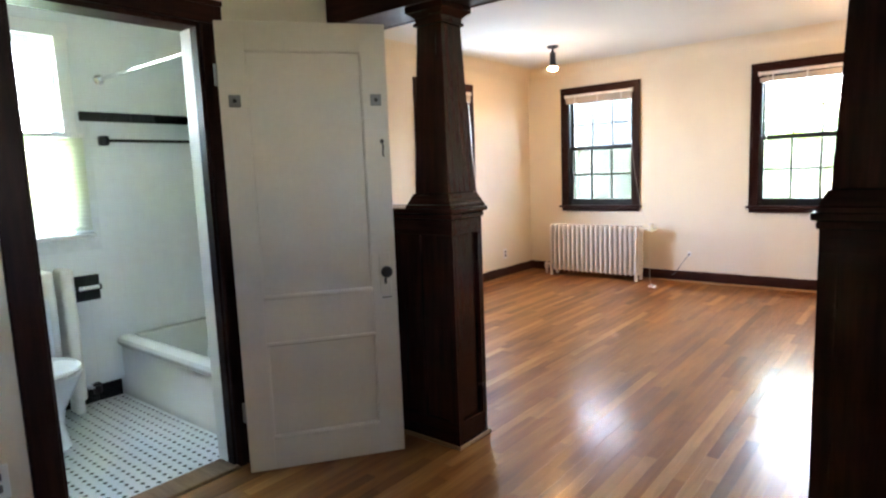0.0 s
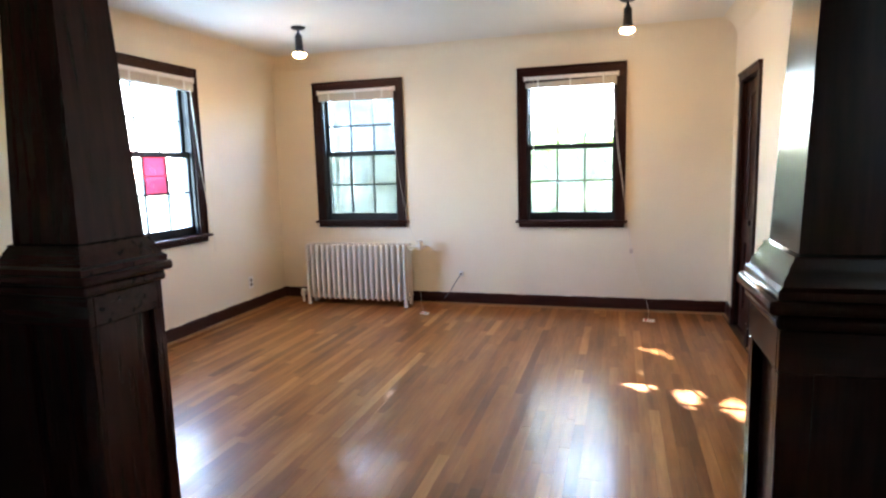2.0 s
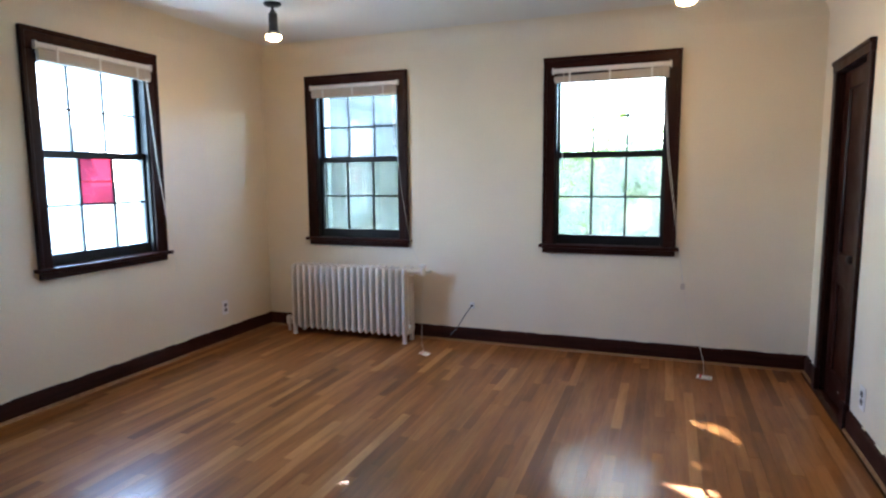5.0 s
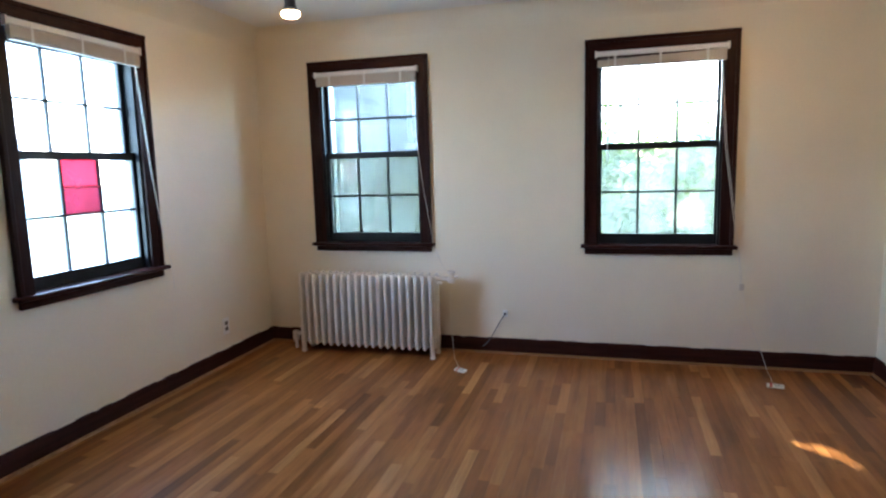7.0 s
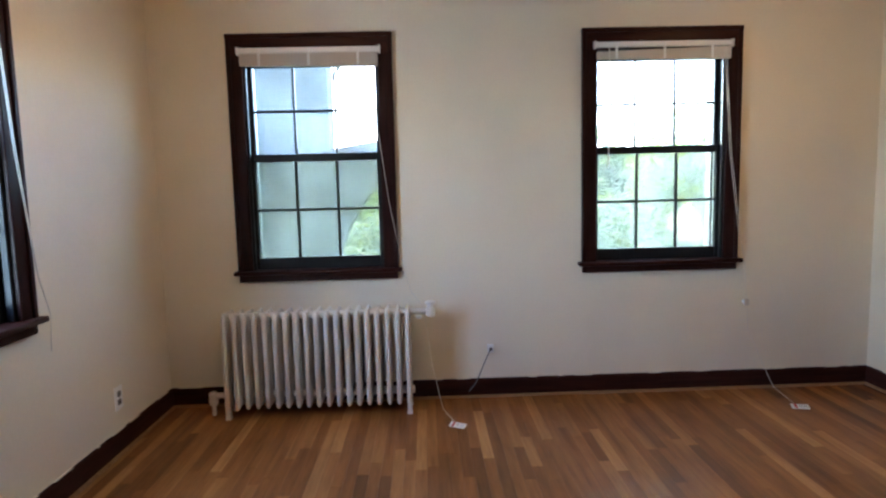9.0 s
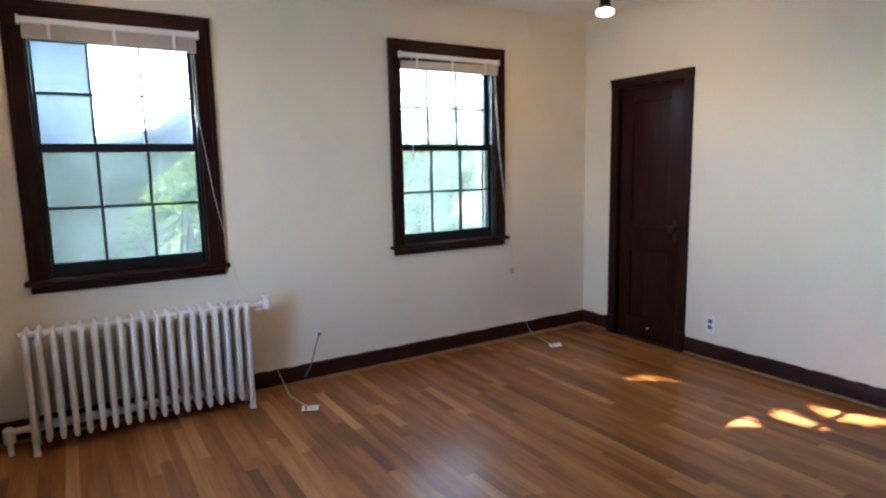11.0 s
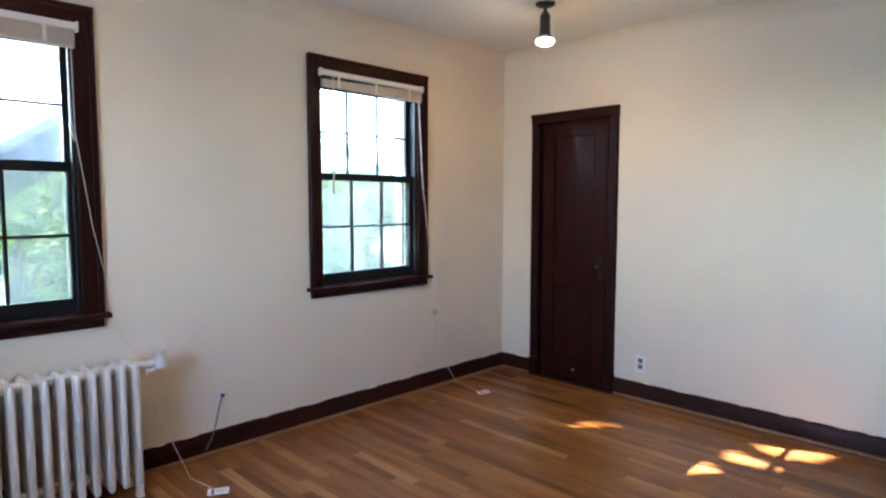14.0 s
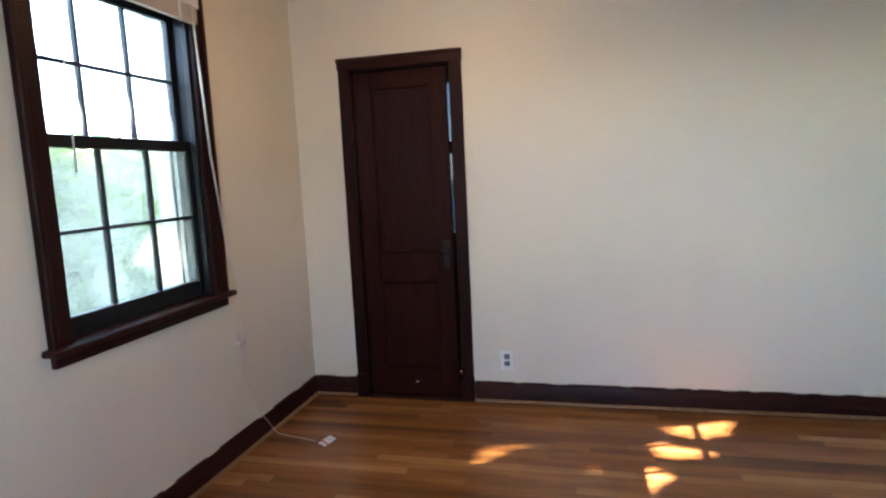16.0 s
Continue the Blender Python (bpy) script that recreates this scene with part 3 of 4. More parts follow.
p("door_knob", turned(bmesh.new(), [(0.012, 0), (0.011, 0.024), (0.022, 0.034), (0.027, 0.046), (0.024, 0.058), (0.012, 0.064)], (0.542, -0.004, 0.935), 20, "y"), IRON, plate)
p("paint_chip", boxes((0.30, 0.318, -0.0015, 0.001, 0.085, 0.094)), PAPER)
# unseen strip, added to block the bright gap over the door
part("head_stop", boxes((0.068, 0.082, CD[0] + 0.012, CD[1] - 0.012, 2.025, 2.045)), TRIM_Y, cas)
# the unseen closet behind it, with its small window; dark boards imitate shade
closet = wall_run("y", -1.6, 0.3, 1.2, 1.3, [(-1.1, -0.3, 0.92, 2.12)])
structure("wall_closet_east", closet, TRIM_Z, "unseen closet wall in dark boards that imitate shade, with a window opening")
structure("window_5", boxes((1.22, 1.26, -1.06, -0.34, 1.56, 1.66), (1.22, 1.26, -1.1, -1.06, 0.92, 2.12), (1.22, 1.26, -0.34, -0.3, 0.92, 2.12)), SASH, "dark sash of the closet window")
# grey pane added to dim the daylight that shows through the door gap
structure("window_5_glass", boxes((1.238, 1.242, -1.06, -0.34, 0.92, 2.12)), DIMMING, "grey closet window glass, added to dim the daylight in the door gap")
structure("wall_closet_sides", boxes((0.12, 1.2, 0.3, 0.42, -0.15, 2.8), (0.12, 1.2, -1.72, -1.6, -0.15, 2.8)), TRIM_Z, "unseen closet walls in dark boards that imitate shade")
structure("ceiling_closet", boxes((0.12, 1.3, -1.72, 0.42, CEILING, CEILING + 0.15)), TRIM_X, "unseen closet ceiling in dark boards that imitate shade")
structure("floor_closet", boxes((0.0, 1.3, -1.72, 0.42, -0.15, -0.004)), TRIM_X, "unseen closet floor, stained dark to imitate shade")


# ---- baseboards ----
def skirting(name, axis, a, b, plane, side, label):
    """A moulded board against a wall, and the oak shoe at its foot."""
    c = tagged(new(name), label, "baseboard", kind="structure")
    prof = [(0, 0), (0.018, 0), (0.018, 0.098), (0.014, 0.105), (0.014, 0.113), (0.008, 0.121), (0, 0.123)]
    shoe = [(0.018, 0), (0.031, 0), (0.031, 0.005), (0.028, 0.011), (0.023, 0.015), (0.018, 0.016)]
    bm = bmesh.new()
    prism(bm, [(plane + side * u, v) for u, v in prof], axis, a, b)
    part("board", bm, TRIM_X if axis == "x" else TRIM_Y, c)
    bm = bmesh.new()
    prism(bm, [(plane + side * u, v) for u, v in shoe], axis, a, b)
    part("shoe_moulding", bm, SHOE, c, "pale oak shoe moulding")
    rnd = random.Random(len(name) * 7 + int(abs(a) * 100))
    verts, faces = [], []
    u = a + 0.05
    while u < b - 0.1:
        ln, up = rnd.uniform(0.02, 0.16), rnd.uniform(0.002, 0.006)
        n = len(verts)
        for du, dz in ((0, 0.1215), (ln, 0.1215), (ln * 0.8, 0.1215 + up), (ln * 0.15, 0.1215 + up * 0.7)):
            for off in (0.0, 0.0098):
                q = plane + side * off
                verts.append((u + du, q, dz) if axis == "x" else (q, u + du, dz))
        faces += [(n, n + 2, n + 4, n + 6), (n + 1, n + 7, n + 5, n + 3)] + [(n + i, n + i + 1, n + (i + 3) % 8, n + (i + 2) % 8) for i in (0, 2, 4, 6)]
        u += ln + rnd.uniform(0.03, 0.4)
    me = bpy.data.meshes.new("paint_ridge")
    me.from_pydata(verts, [], faces)
    me.materials.append(WALL)
    ob = new("paint_ridge", me)
    ob.parent, ob["kind"], ob["label"] = c, "stuff", "ragged wall paint along the board"
    return c


skirting("baseboard_north", "x", XL, XR, YF, -1, "dark stained baseboard with oak shoe")
skirting("baseboard_west", "y", YS + 0.06, YF - 0.018, XL, 1, "dark stained baseboard with oak shoe")
skirting("baseboard_east_1", "y", CD[1] + 0.073, YF - 0.018, XR, -1, "short dark stained baseboard by the closet")
skirting("baseboard_east_2", "y", YS + 0.13, CD[0] - 0.073, XR, -1, "dark stained baseboard with oak shoe")
skirting("baseboard_south", "x", XL + 0.018, XB - 0.12, YS + 0.06, 1, "dark stained baseboard with oak shoe")
skirting("baseboard_hall_east", "y", YH, YS - 0.14, XR, -1, "dark stained hall baseboard")
skirting("baseboard_hall_west", "y", YH, BD[0] - 0.10, XB, 1, "dark stained hall baseboard")
skirting("baseboard_hall_west_2", "y", BD[1] + 0.10, YS - 0.13, XB, 1, "dark stained hall baseboard")


# ---- colonnade between hall and living room ----
def square_lathe(bm, profile, cx, cy):
    """A square body from (half width, height) pairs."""
    rings = []
    for r, h in profile:
        rings.append([bm.verts.new((cx + sx * r, cy + sy * r, h)) for sx, sy in ((-1, -1), (1, -1), (1, 1), (-1, 1))])
    for lo, hi in zip(rings, rings[1:]):
        for k in range(4):
            bm.faces.new((lo[k], lo[(k + 1) % 4], hi[(k + 1) % 4], hi[k]))
    bm.faces.new(rings[0][::-1])
    bm.faces.new(rings[-1])
    return bm


def half_wall(x0, x1, ped0, ped1, label):
    """Panelled low wall from x0 to x1 that ends in the pedestal ped0 to ped1, with the tapered column on it."""
    y0, y1 = YS - 0.122, YS + 0.122
    cx = (ped0 + ped1) / 2
    c = thing("half_wall_column", (cx, YS, 0), label, "column", "pair of colonnade columns")
    a, b = min(x0, x1), max(x0, x1)
    q = 0.018
    core = part("core", boxes((a, b, y0 + q, y1 - q, 0, 1.135)), COLUMN_Z, c)
    lo, hi = min(a, ped0), max(b, ped1)
    ped = part("pedestal", boxes((ped0 + q, ped1 - q, y0 + q - 0.003, y1 - q + 0.003, 0, 1.135)), COLUMN_Z, c)
    st = 0.055
    for y_, s in ((y0, 1), (y1, -1)):
        yy = (y_, y_ + s * q)
        for xa, xb in ((lo, hi),):
            part("base_rail", boxes((xa, xb, *yy, 0, 0.13), bevel=0.002), COLUMN_X, c)
            part("top_rail", boxes((xa, xb, *yy, 1.06, 1.135), bevel=0.002), COLUMN_X, c)
        for xs in sorted({ped0, ped1 - st, *([a] if a < ped0 - 0.02 else []), *([b - st] if b > ped1 + 0.02 else [])}):
            part("panel_stile", boxes((xs, xs + st, *yy, 0.13, 1.06), bevel=0.002), COLUMN_Z, c)
    for x_, s in ((ped1, -1),) if a < ped0 - 0.02 else ((ped0, 1),):
        xx = (x_, x_ + s * (q - 0.001))
        part("end_rail", boxes((*xx, y0 + q, y1 - q, 0, 0.13), bevel=0.002), COLUMN_X, c)
        part("end_rail", boxes((*xx, y0 + q, y1 - q, 1.06, 1.135), bevel=0.002), COLUMN_X, c)
        part("end_stile", boxes((*xx, y0 + q, y0 + q + 0.02, 0.13, 1.06)), COLUMN_Z, c)
        part("end_stile", boxes((*xx, y1 - q - 0.02, y1 - q, 0.13, 1.06)), COLUMN_Z, c)
        sx = (x_, x_ - s * 0.016)
        part("shoe_moulding", boxes((*sx, y0 - 0.016, y1 + 0.016, 0, 0.02), bevel=0.006), SHOE, c, "pale oak shoe moulding")
    for yy in ((y0 - 0.016, y0), (y1, y1 + 0.016)):
        part("shoe_moulding", boxes((lo, hi, *yy, 0, 0.02), bevel=0.006), SHOE, c, "pale oak shoe moulding")
    part("ledge_moulding", boxes((lo - 0.010, hi + 0.010, y0 - 0.012, y1 + 0.012, 1.135, 1.163), bevel=0.010, seg=3), COLUMN_X, c)
    part("ledge", boxes((lo - 0.024, hi + 0.024, y0 - 0.026, y1 + 0.026, 1.163, 1.190), bevel=0.009, seg=3), COLUMN_X, c)
    bm = bmesh.new()
    square_lathe(bm, [(0.140, 1.190), (0.140, 1.204), (0.132, 1.210), (0.130, 1.222), (0.122, 1.232), (0.121, 1.240), (0.113, 1.252), (0.113, 1.258), (0.104, 1.262)], cx, YS)
    part("column_base", bm, COLUMN_X, c)
    bm = bmesh.new()
    square_lathe(bm, [(0.104, 1.262), (0.074, 2.045)], cx, YS)
    part("shaft", bm, COLUMN_Z, c)
    bm = bmesh.new()
    square_lathe(bm, [(0.074, 2.045), (0.086, 2.050), (0.086, 2.064), (0.078, 2.068), (0.080, 2.085), (0.096, 2.100), (0.112, 2.112), (0.112, 2.140)], cx, YS)
    part("capital", bm, COLUMN_X, c)
    return c


half_wall(XB + 0.003, -2.432, -2.432, -2.172, "dark mahogany tapered column on a panelled half wall")
half_wall(XR - 0.003, -0.440, -0.700, -0.440, "dark mahogany tapered column on a panelled half wall")
head = thing("beam_colonnade", (-1.47, YS, 2.14), "dark mahogany header beam over the colonnade", "beam", kind="structure")
part("fascia", boxes((XB, XR, YS - 0.135, YS - 0.11, 2.14, 2.335), (XB, XR, YS + 0.11, YS + 0.135, 2.14, 2.335), bevel=0.003), TRIM_X, head)
part("soffit", boxes((XB, XR, YS - 0.11, YS + 0.11, 2.143, 2.165)), TRIM_X, head)
part("top_band", boxes((XB, XR, YS - 0.15, YS - 0.11, 2.335, 2.36), (XB, XR, YS + 0.11, YS + 0.15, 2.335, 2.36), bevel=0.005), TRIM_X, head)
structure("wall_over_colonnade", boxes((XB, XR, YS - 0.11, YS + 0.11, 2.165, CEILING + 0.1)), WALL, "cream plaster wall above the header beam")

# things on the ledge
dish = thing("red_dish", (-0.365, -4.71, 1.190), "red dish under a white card box on the ledge", "dish")
part("bowl", turned(bmesh.new(), [(0.035, 1.190), (0.048, 1.193), (0.054, 1.206), (0.051, 1.206), (0.045, 1.196), (0.02, 1.195)], (-0.365, -4.71, 0), 24), RED, dish)
solid("card_box", boxes((-0.415, -0.315, -4.74, -4.68, 1.207, 1.247), bevel=0.002), PAPER, "small white card box resting on a red dish", "box")


# ---- radiator under the window ----
rad = thing("radiator", (-3.61, -0.2, 0), "cream painted cast-iron column radiator below the window", "radiator")
N_SEC = 19
RX0, RX1 = -4.189, -3.024
pitch = (RX1 - RX0) / N_SEC


def squared(v):
    """Pulls a round outline towards a square with soft corners."""
    return math.copysign(abs(v) ** 0.6, v)


def section_mesh(feet):
    bm = bmesh.new()
    for y in (-0.275, -0.20, -0.125):
        prof = [(0.062, 0.5), (0.072, 0.85), (0.095, 1.0), (0.60, 1.0), (0.632, 0.88), (0.648, 0.5)]
        rows = []
        for z, s in prof:
            rows.append([bm.verts.new((0.0155 * s * squared(math.cos(2 * math.pi * (k + 0.5) / 12)), y + 0.036 * s * squared(math.sin(2 * math.pi * (k + 0.5) / 12)), z)) for k in range(12)])
        for lo, hi in zip(rows, rows[1:]):
            for k in range(12):
                bm.faces.new((lo[k], lo[(k + 1) % 12], hi[(k + 1) % 12], hi[k]))
        bm.faces.new(rows[0][::-1])
        bm.faces.new(rows[-1])
    for z in (0.125, 0.618):
        box(bm, -0.0145, 0.0145, -0.30, -0.10, z - 0.022, z + 0.022, bevel=0.009, seg=2)
        rod(bm, (-pitch / 2, -0.20, z), (pitch / 2, -0.20, z), 0.024, 0.024, 12)
    box(bm, -0.010, 0.010, -0.27, -0.13, 0.10, 0.62)
    if feet:
        for y in (-0.275, -0.125):
            prism(bm, [(-0.017, 0.0), (0.017, 0.0), (0.0125, 0.03), (0.0165, 0.115), (-0.0165, 0.115), (-0.0125, 0.03)], "y", y - 0.024, y + 0.014)
    return finish("section", bm, RAD, angle=50)


MID, END = section_mesh(False), section_mesh(True)
for k in range(N_SEC):
    s = new("section", END if k in (0, N_SEC - 1) else MID)
    s.parent, s.matrix_parent_inverse = rad, rad.matrix_basis.inverted()
    s.location = (RX0 + pitch * (k + 0.5), 0, 0)
bm = rod(bmesh.new(), (RX1, -0.2, 0.618), (RX1 + 0.085, -0.2, 0.618), 0.018)
valve = part("valve", turned(bm, [(0.02, -0.045), (0.030, -0.035), (0.030, 0.0), (0.022, 0.012), (0.016, 0.03), (0.03, 0.034), (0.032, 0.05), (0.012, 0.056)], (RX1 + 0.11, -0.2, 0.628), 16), RAD, rad, "cream painted steam valve")
part("air_vent", rod(bmesh.new(), (RX1 + 0.02, -0.275, 0.60), (RX1 + 0.055, -0.275, 0.60), 0.012), RAD, valve)
part("riser_pipe", rod(bmesh.new(), (RX1 + 0.11, -0.2, 0.60), (RX1 + 0.11, 0.0, 0.60), 0.013), RAD, rad)
bm = rod(bmesh.new(), (RX0, -0.2, 0.125), (RX0 - 0.07, -0.2, 0.125), 0.017)
turned(bm, [(0.022, -0.05), (0.028, -0.04), (0.028, 0.02), (0.018, 0.032)], (RX0 - 0.085, -0.2, 0.115), 16)
rod(bm, (RX0 - 0.085, -0.2, 0.07), (RX0 - 0.085, -0.2, 0.0), 0.014)
part("lower_valve", bm, RAD, rad)
rad.matrix_basis = Matrix.Translation((-3.61, -0.175, 0))


# ---- ceiling lamps ----
def ceiling_lamp(x, y):
    l = thing("ceiling_lamp", (x, y, CEILING), "black ceiling spotlight socket with a lit bulb", "lamp", "ceiling spot lamps")
    c = Vector((x, y, 0))
    part("canopy", turned(bmesh.new(), [(0.060, CEILING), (0.060, CEILING - 0.010), (0.045, CEILING - 0.020), (0.015, CEILING - 0.024)], c, 24), BLACK, l)
    part("stem", rod(bmesh.new(), (x, y, CEILING - 0.02), (x, y, CEILING - 0.055), 0.010), BLACK, l)
    part("knuckle", turned(bmesh.new(), [(0.010, -0.016), (0.018, -0.010), (0.018, 0.010), (0.010, 0.016)], (x, y, CEILING - 0.060), 12, "x"), BLACK, l)
    part("socket", turned(bmesh.new(), [(0.020, CEILING - 0.062), (0.030, CEILING - 0.070), (0.033, CEILING - 0.178), (0.042, CEILING - 0.196), (0.036, CEILING - 0.197)], c, 20), BLACK, l)
    part("bulb_neck", turned(bmesh.new(), [(0.036, CEILING - 0.196), (0.047, CEILING - 0.206), (0.053, CEILING - 0.219)], c, 24), NECK, l)
    part("bulb", turned(bmesh.new(), [(0.0525, CEILING - 0.2195), (0.052, CEILING - 0.230), (0.046, CEILING - 0.240), (0.030, CEILING - 0.248), (0.008, CEILING - 0.251)], c, 24), BULB, l, "glowing flood bulb")
    return l


ceiling_lamp(-3.58, -1.215)
ceiling_lamp(-0.922, -1.068)


# ---- small fittings ----
def outlet(place, label):
    o = tagged(new("wall_outlet"), label, "outlet", "wall outlets")
    o.matrix_basis = place
    part("plate", boxes((-0.041, 0.041, -0.006, 0.0, -0.064, 0.064), bevel=0.003), IVORY, o, m=place)
    for z in (-0.022, 0.022):
        r = part("receptacle", boxes((-0.017, 0.017, -0.008, -0.005, z - 0.015, z + 0.015), bevel=0.004), STEEL, o, "worn grey receptacle", m=place)
        for x in (-0.007, 0.007):
            part("slot", boxes((x - 0.0015, x + 0.0015, -0.0088, -0.007, z - 0.005, z + 0.006)), BLACK, r, m=place)
    part("screw", turned(bmesh.new(), [(0.003, 0.005), (0.003, 0.0075)], (0, 0, 0), 8, "y"), STEEL, o, m=place)
    return o


outlet(axes((XL, -0.655, 0.296), (0, 1, 0), (-1, 0, 0)), "ivory duplex outlet above the baseboard")
outlet(axes((XR, -1.281, 0.263), (0, -1, 0), (1, 0, 0)), "white duplex outlet beside the closet door")
outlet(axes((XB, -6.49, 0.33), (0, 1, 0), (-1, 0, 0)), "cream painted duplex outlet in the hall")

jack = thing("phone_jack", (-2.527, 0, 0.32), "small ivory wall jack with one loose grey cable", "jack")
part("plate", boxes((-2.547, -2.507, -0.016, 0, 0.296, 0.350), bevel=0.003), WHITE, jack)
part("plug", boxes((-2.535, -2.518, -0.032, -0.012, 0.313, 0.330), bevel=0.002), BLACK, jack)
part("cable", tube(bmesh.new(), [(-2.530, -0.022, 0.315), (-2.565, -0.055, 0.26), (-2.610, -0.10, 0.175), (-2.640, -0.12, 0.125), (-2.680, -0.14, 0.085)], 0.0038, 8), CABLE, jack)

cleat = thing("cord_cleat", (-0.852, 0, 0.585), "small cord cleat on the plaster wall", "cleat")
part("post", rod(bmesh.new(), (-0.852, 0, 0.585), (-0.852, -0.034, 0.585), 0.010), WHITE, cleat)
part("bar", boxes((-0.868, -0.836, -0.046, -0.030, 0.562, 0.608), bevel=0.004), BLIND, cleat)


def paper_tag(x, y, turn, label):
    m = Matrix.Translation((x, y, 0.010)) @ Matrix.Rotation(radians(turn), 4, "Z") @ Matrix.Rotation(radians(16), 4, "X")
    g = tagged(new("paper_tag"), label, "tag", "blind cord tags")
    g.matrix_basis = m
    part("card", boxes((-0.05, 0.05, -0.022, 0.022, -0.003, 0.004), bevel=0.002), PAPER, g, m=m)
    part("red_band", boxes((-0.032, -0.018, -0.0222, 0.0222, 0.004, 0.0048)), RED, g, m=m)
    for k in range(3):
        part("printed_line", boxes((-0.008, 0.040, 0.010 - 0.010 * k, 0.0115 - 0.010 * k, 0.004, 0.0045)), CABLE, g, m=m)
    return g


paper_tag(-2.775, -0.495, -28, "white paper warning tag lying on the floor")
paper_tag(-0.70, -0.396, -12, "white paper warning tag lying on the floor")


# ---- bathroom ----
BX0, BX1, BY0, BY1 = -4.50, XB - 0.12, -7.40, YS - 0.06
structure("wall_bath_west", wall_run("y", BY0 - 0.12, YS - 0.06, BX0, XL - 0.25, [(-6.290, -5.590, 1.08, 2.25)]), BATH_PAINT, "pale plaster bathroom wall with a window")
structure("wall_bath_south", wall_run("x", XL - 0.25, BX1, BY0, BY0 - 0.12, []), BATH_PAINT, "pale plaster bathroom wall")
structure("wall_bath_north", boxes((BX0, BX1, BY1 - 0.012, BY1, 0, CEILING)), BATH_PAINT, "pale plaster wall over the tub")


def tile_wall(name, axis, a, b, plane, side, z0, z1, skip=()):
    """White glazed wall tiles, each with its own edges."""
    s, g = 0.108, 0.0007
    bm = bmesh.new()
    structure_ob = tagged(new(name), "white glazed square wall tiles", "tiles", kind="structure")
    lo, hi = plane, plane + side * 0.008
    if axis == "y":
        k0, k1, k2, k3 = skip[0]
        backing = boxes((plane, plane + 0.006, a, k0, z0, z1), (plane, plane + 0.006, k1, b, z0, z1), (plane, plane + 0.006, k0, k1, z0, k2))
    else:
        backing = boxes((a, b, min(plane, plane + side * 0.006), max(plane, plane + side * 0.006), z0, z1))
    part("grout", backing, GROUT, structure_ob)
    u = a
    verts, faces = [], []
    while u < b - 0.01:
        z = z0
        while z < z1 - 0.01:
            ua, ub, za, zb = u + g, min(u + s, b) - g, z + g, min(z + s, z1) - g
            if not any(ub > k0 and ua < k1 and zb > k2 and za < k3 for k0, k1, k2, k3 in skip):
                n = len(verts)
                for d, e in ((0.0058, 0.0), (0.0064, 0.0005)):
                    for uu, zz in ((ua + e, za + e), (ub - e, za + e), (ub - e, zb - e), (ua + e, zb - e)):
                        q = plane + side * d
                        verts.append((q, uu, zz) if axis == "y" else (uu, q, zz))
                faces += [(n + 4, n + 5, n + 6, n + 7)] + [(n + i, n + (i + 1) % 4, n + 4 + (i + 1) % 4, n + 4 + i) for i in range(4)]
            z += s
        u += s
    me = bpy.data.meshes.new("tile")
    me.from_pydata(verts, [], faces)
    me.materials.append(TILE_W)
    ob = new("tile", me)
    ob.parent = structure_ob
    ob["kind"] = "stuff"
    return structure_ob


tile_wall("tiles_bath_west", "y", BY0, BY1, BX0, 1, 0.10, 1.755, [(-6.390, -5.510, 1.02, 1.8)])
tile_wall("tiles_bath_north", "x", BX0, BX1, BY1 - 0.012, -1, 0.10, 1.755)
cap = thing("tile_border", (BX0, -5.070, 1.755), "band of black glazed border tiles", "tiles", kind="structure")
y = -5.510
while y < BY1 - 0.03:
    part("tile", boxes((BX0 + 0.001, BX0 + 0.016, y + 0.001, min(y + 0.152, BY1 - 0.013) - 0.001, 1.757, 1.815), bevel=0.004), TILE_K, cap)
    y += 0.152
x = BX0 + 0.016
while x < BX1 - 0.03:
    part("tile", boxes((x + 0.001, min(x + 0.152, BX1) - 0.001, BY1 - 0.028, BY1 - 0.013, 1.757, 1.815), bevel=0.004), TILE_K, cap)
    x += 0.152
base = thing("tile_base", (BX0, -5.970, 0), "black glazed base tiles at the floor", "tiles", kind="structure")
y = BY0
while y < -5.450:
    part("tile", boxes((BX0 + 0.001, BX0 + 0.016, y + 0.001, min(y + 0.152, -5.430) - 0.001, 0.0, 0.105), bevel=0.004), TILE_K, base)
    y += 0.152

# window of the bathroom
w = thing("window_4", (BX0, -5.890, 1.08), "white painted bathroom window in full daylight", "window", kind="structure")
for s in (-6.350, -5.605):
    part("side_casing", boxes((BX0, BX0 + 0.02, s, s + 0.075, 1.04, 2.33), bevel=0.004), WHITE, w)
part("head_casing", boxes((BX0, BX0 + 0.022, -6.360, -5.520, 2.24, 2.325), bevel=0.004), WHITE, w)
part("window_sill", boxes((BX0 - 0.02, BX0 + 0.06, -6.380, -5.500, 1.045, 1.075), bevel=0.006), WHITE, w)
for nm, xx, z0, z1 in (("upper_sash", BX0 - 0.10, 1.64, 2.25), ("lower_sash", BX0 - 0.06, 1.08, 1.67)):
    sash = part(nm, boxes((xx - 0.017, xx + 0.017, -6.290, -6.250, z0, z1), (xx - 0.017, xx + 0.017, -5.630, -5.590, z0, z1), (xx - 0.017, xx + 0.017, -6.250, -5.630, z0, z0 + 0.045), (xx - 0.017, xx + 0.017, -6.250, -5.630, z1 - 0.045, z1)), WHITE, w)
    pane = part("pane", boxes((xx - 0.002, xx + 0.002, -6.250, -5.630, z0 + 0.045, z1 - 0.045)), GLASS, sash)
    pane.visible_shadow = False
cafe = thing("cafe_blind", (BX0 + 0.04, -5.870, 1.66), "white slatted half blind on the bathroom window", "blind")
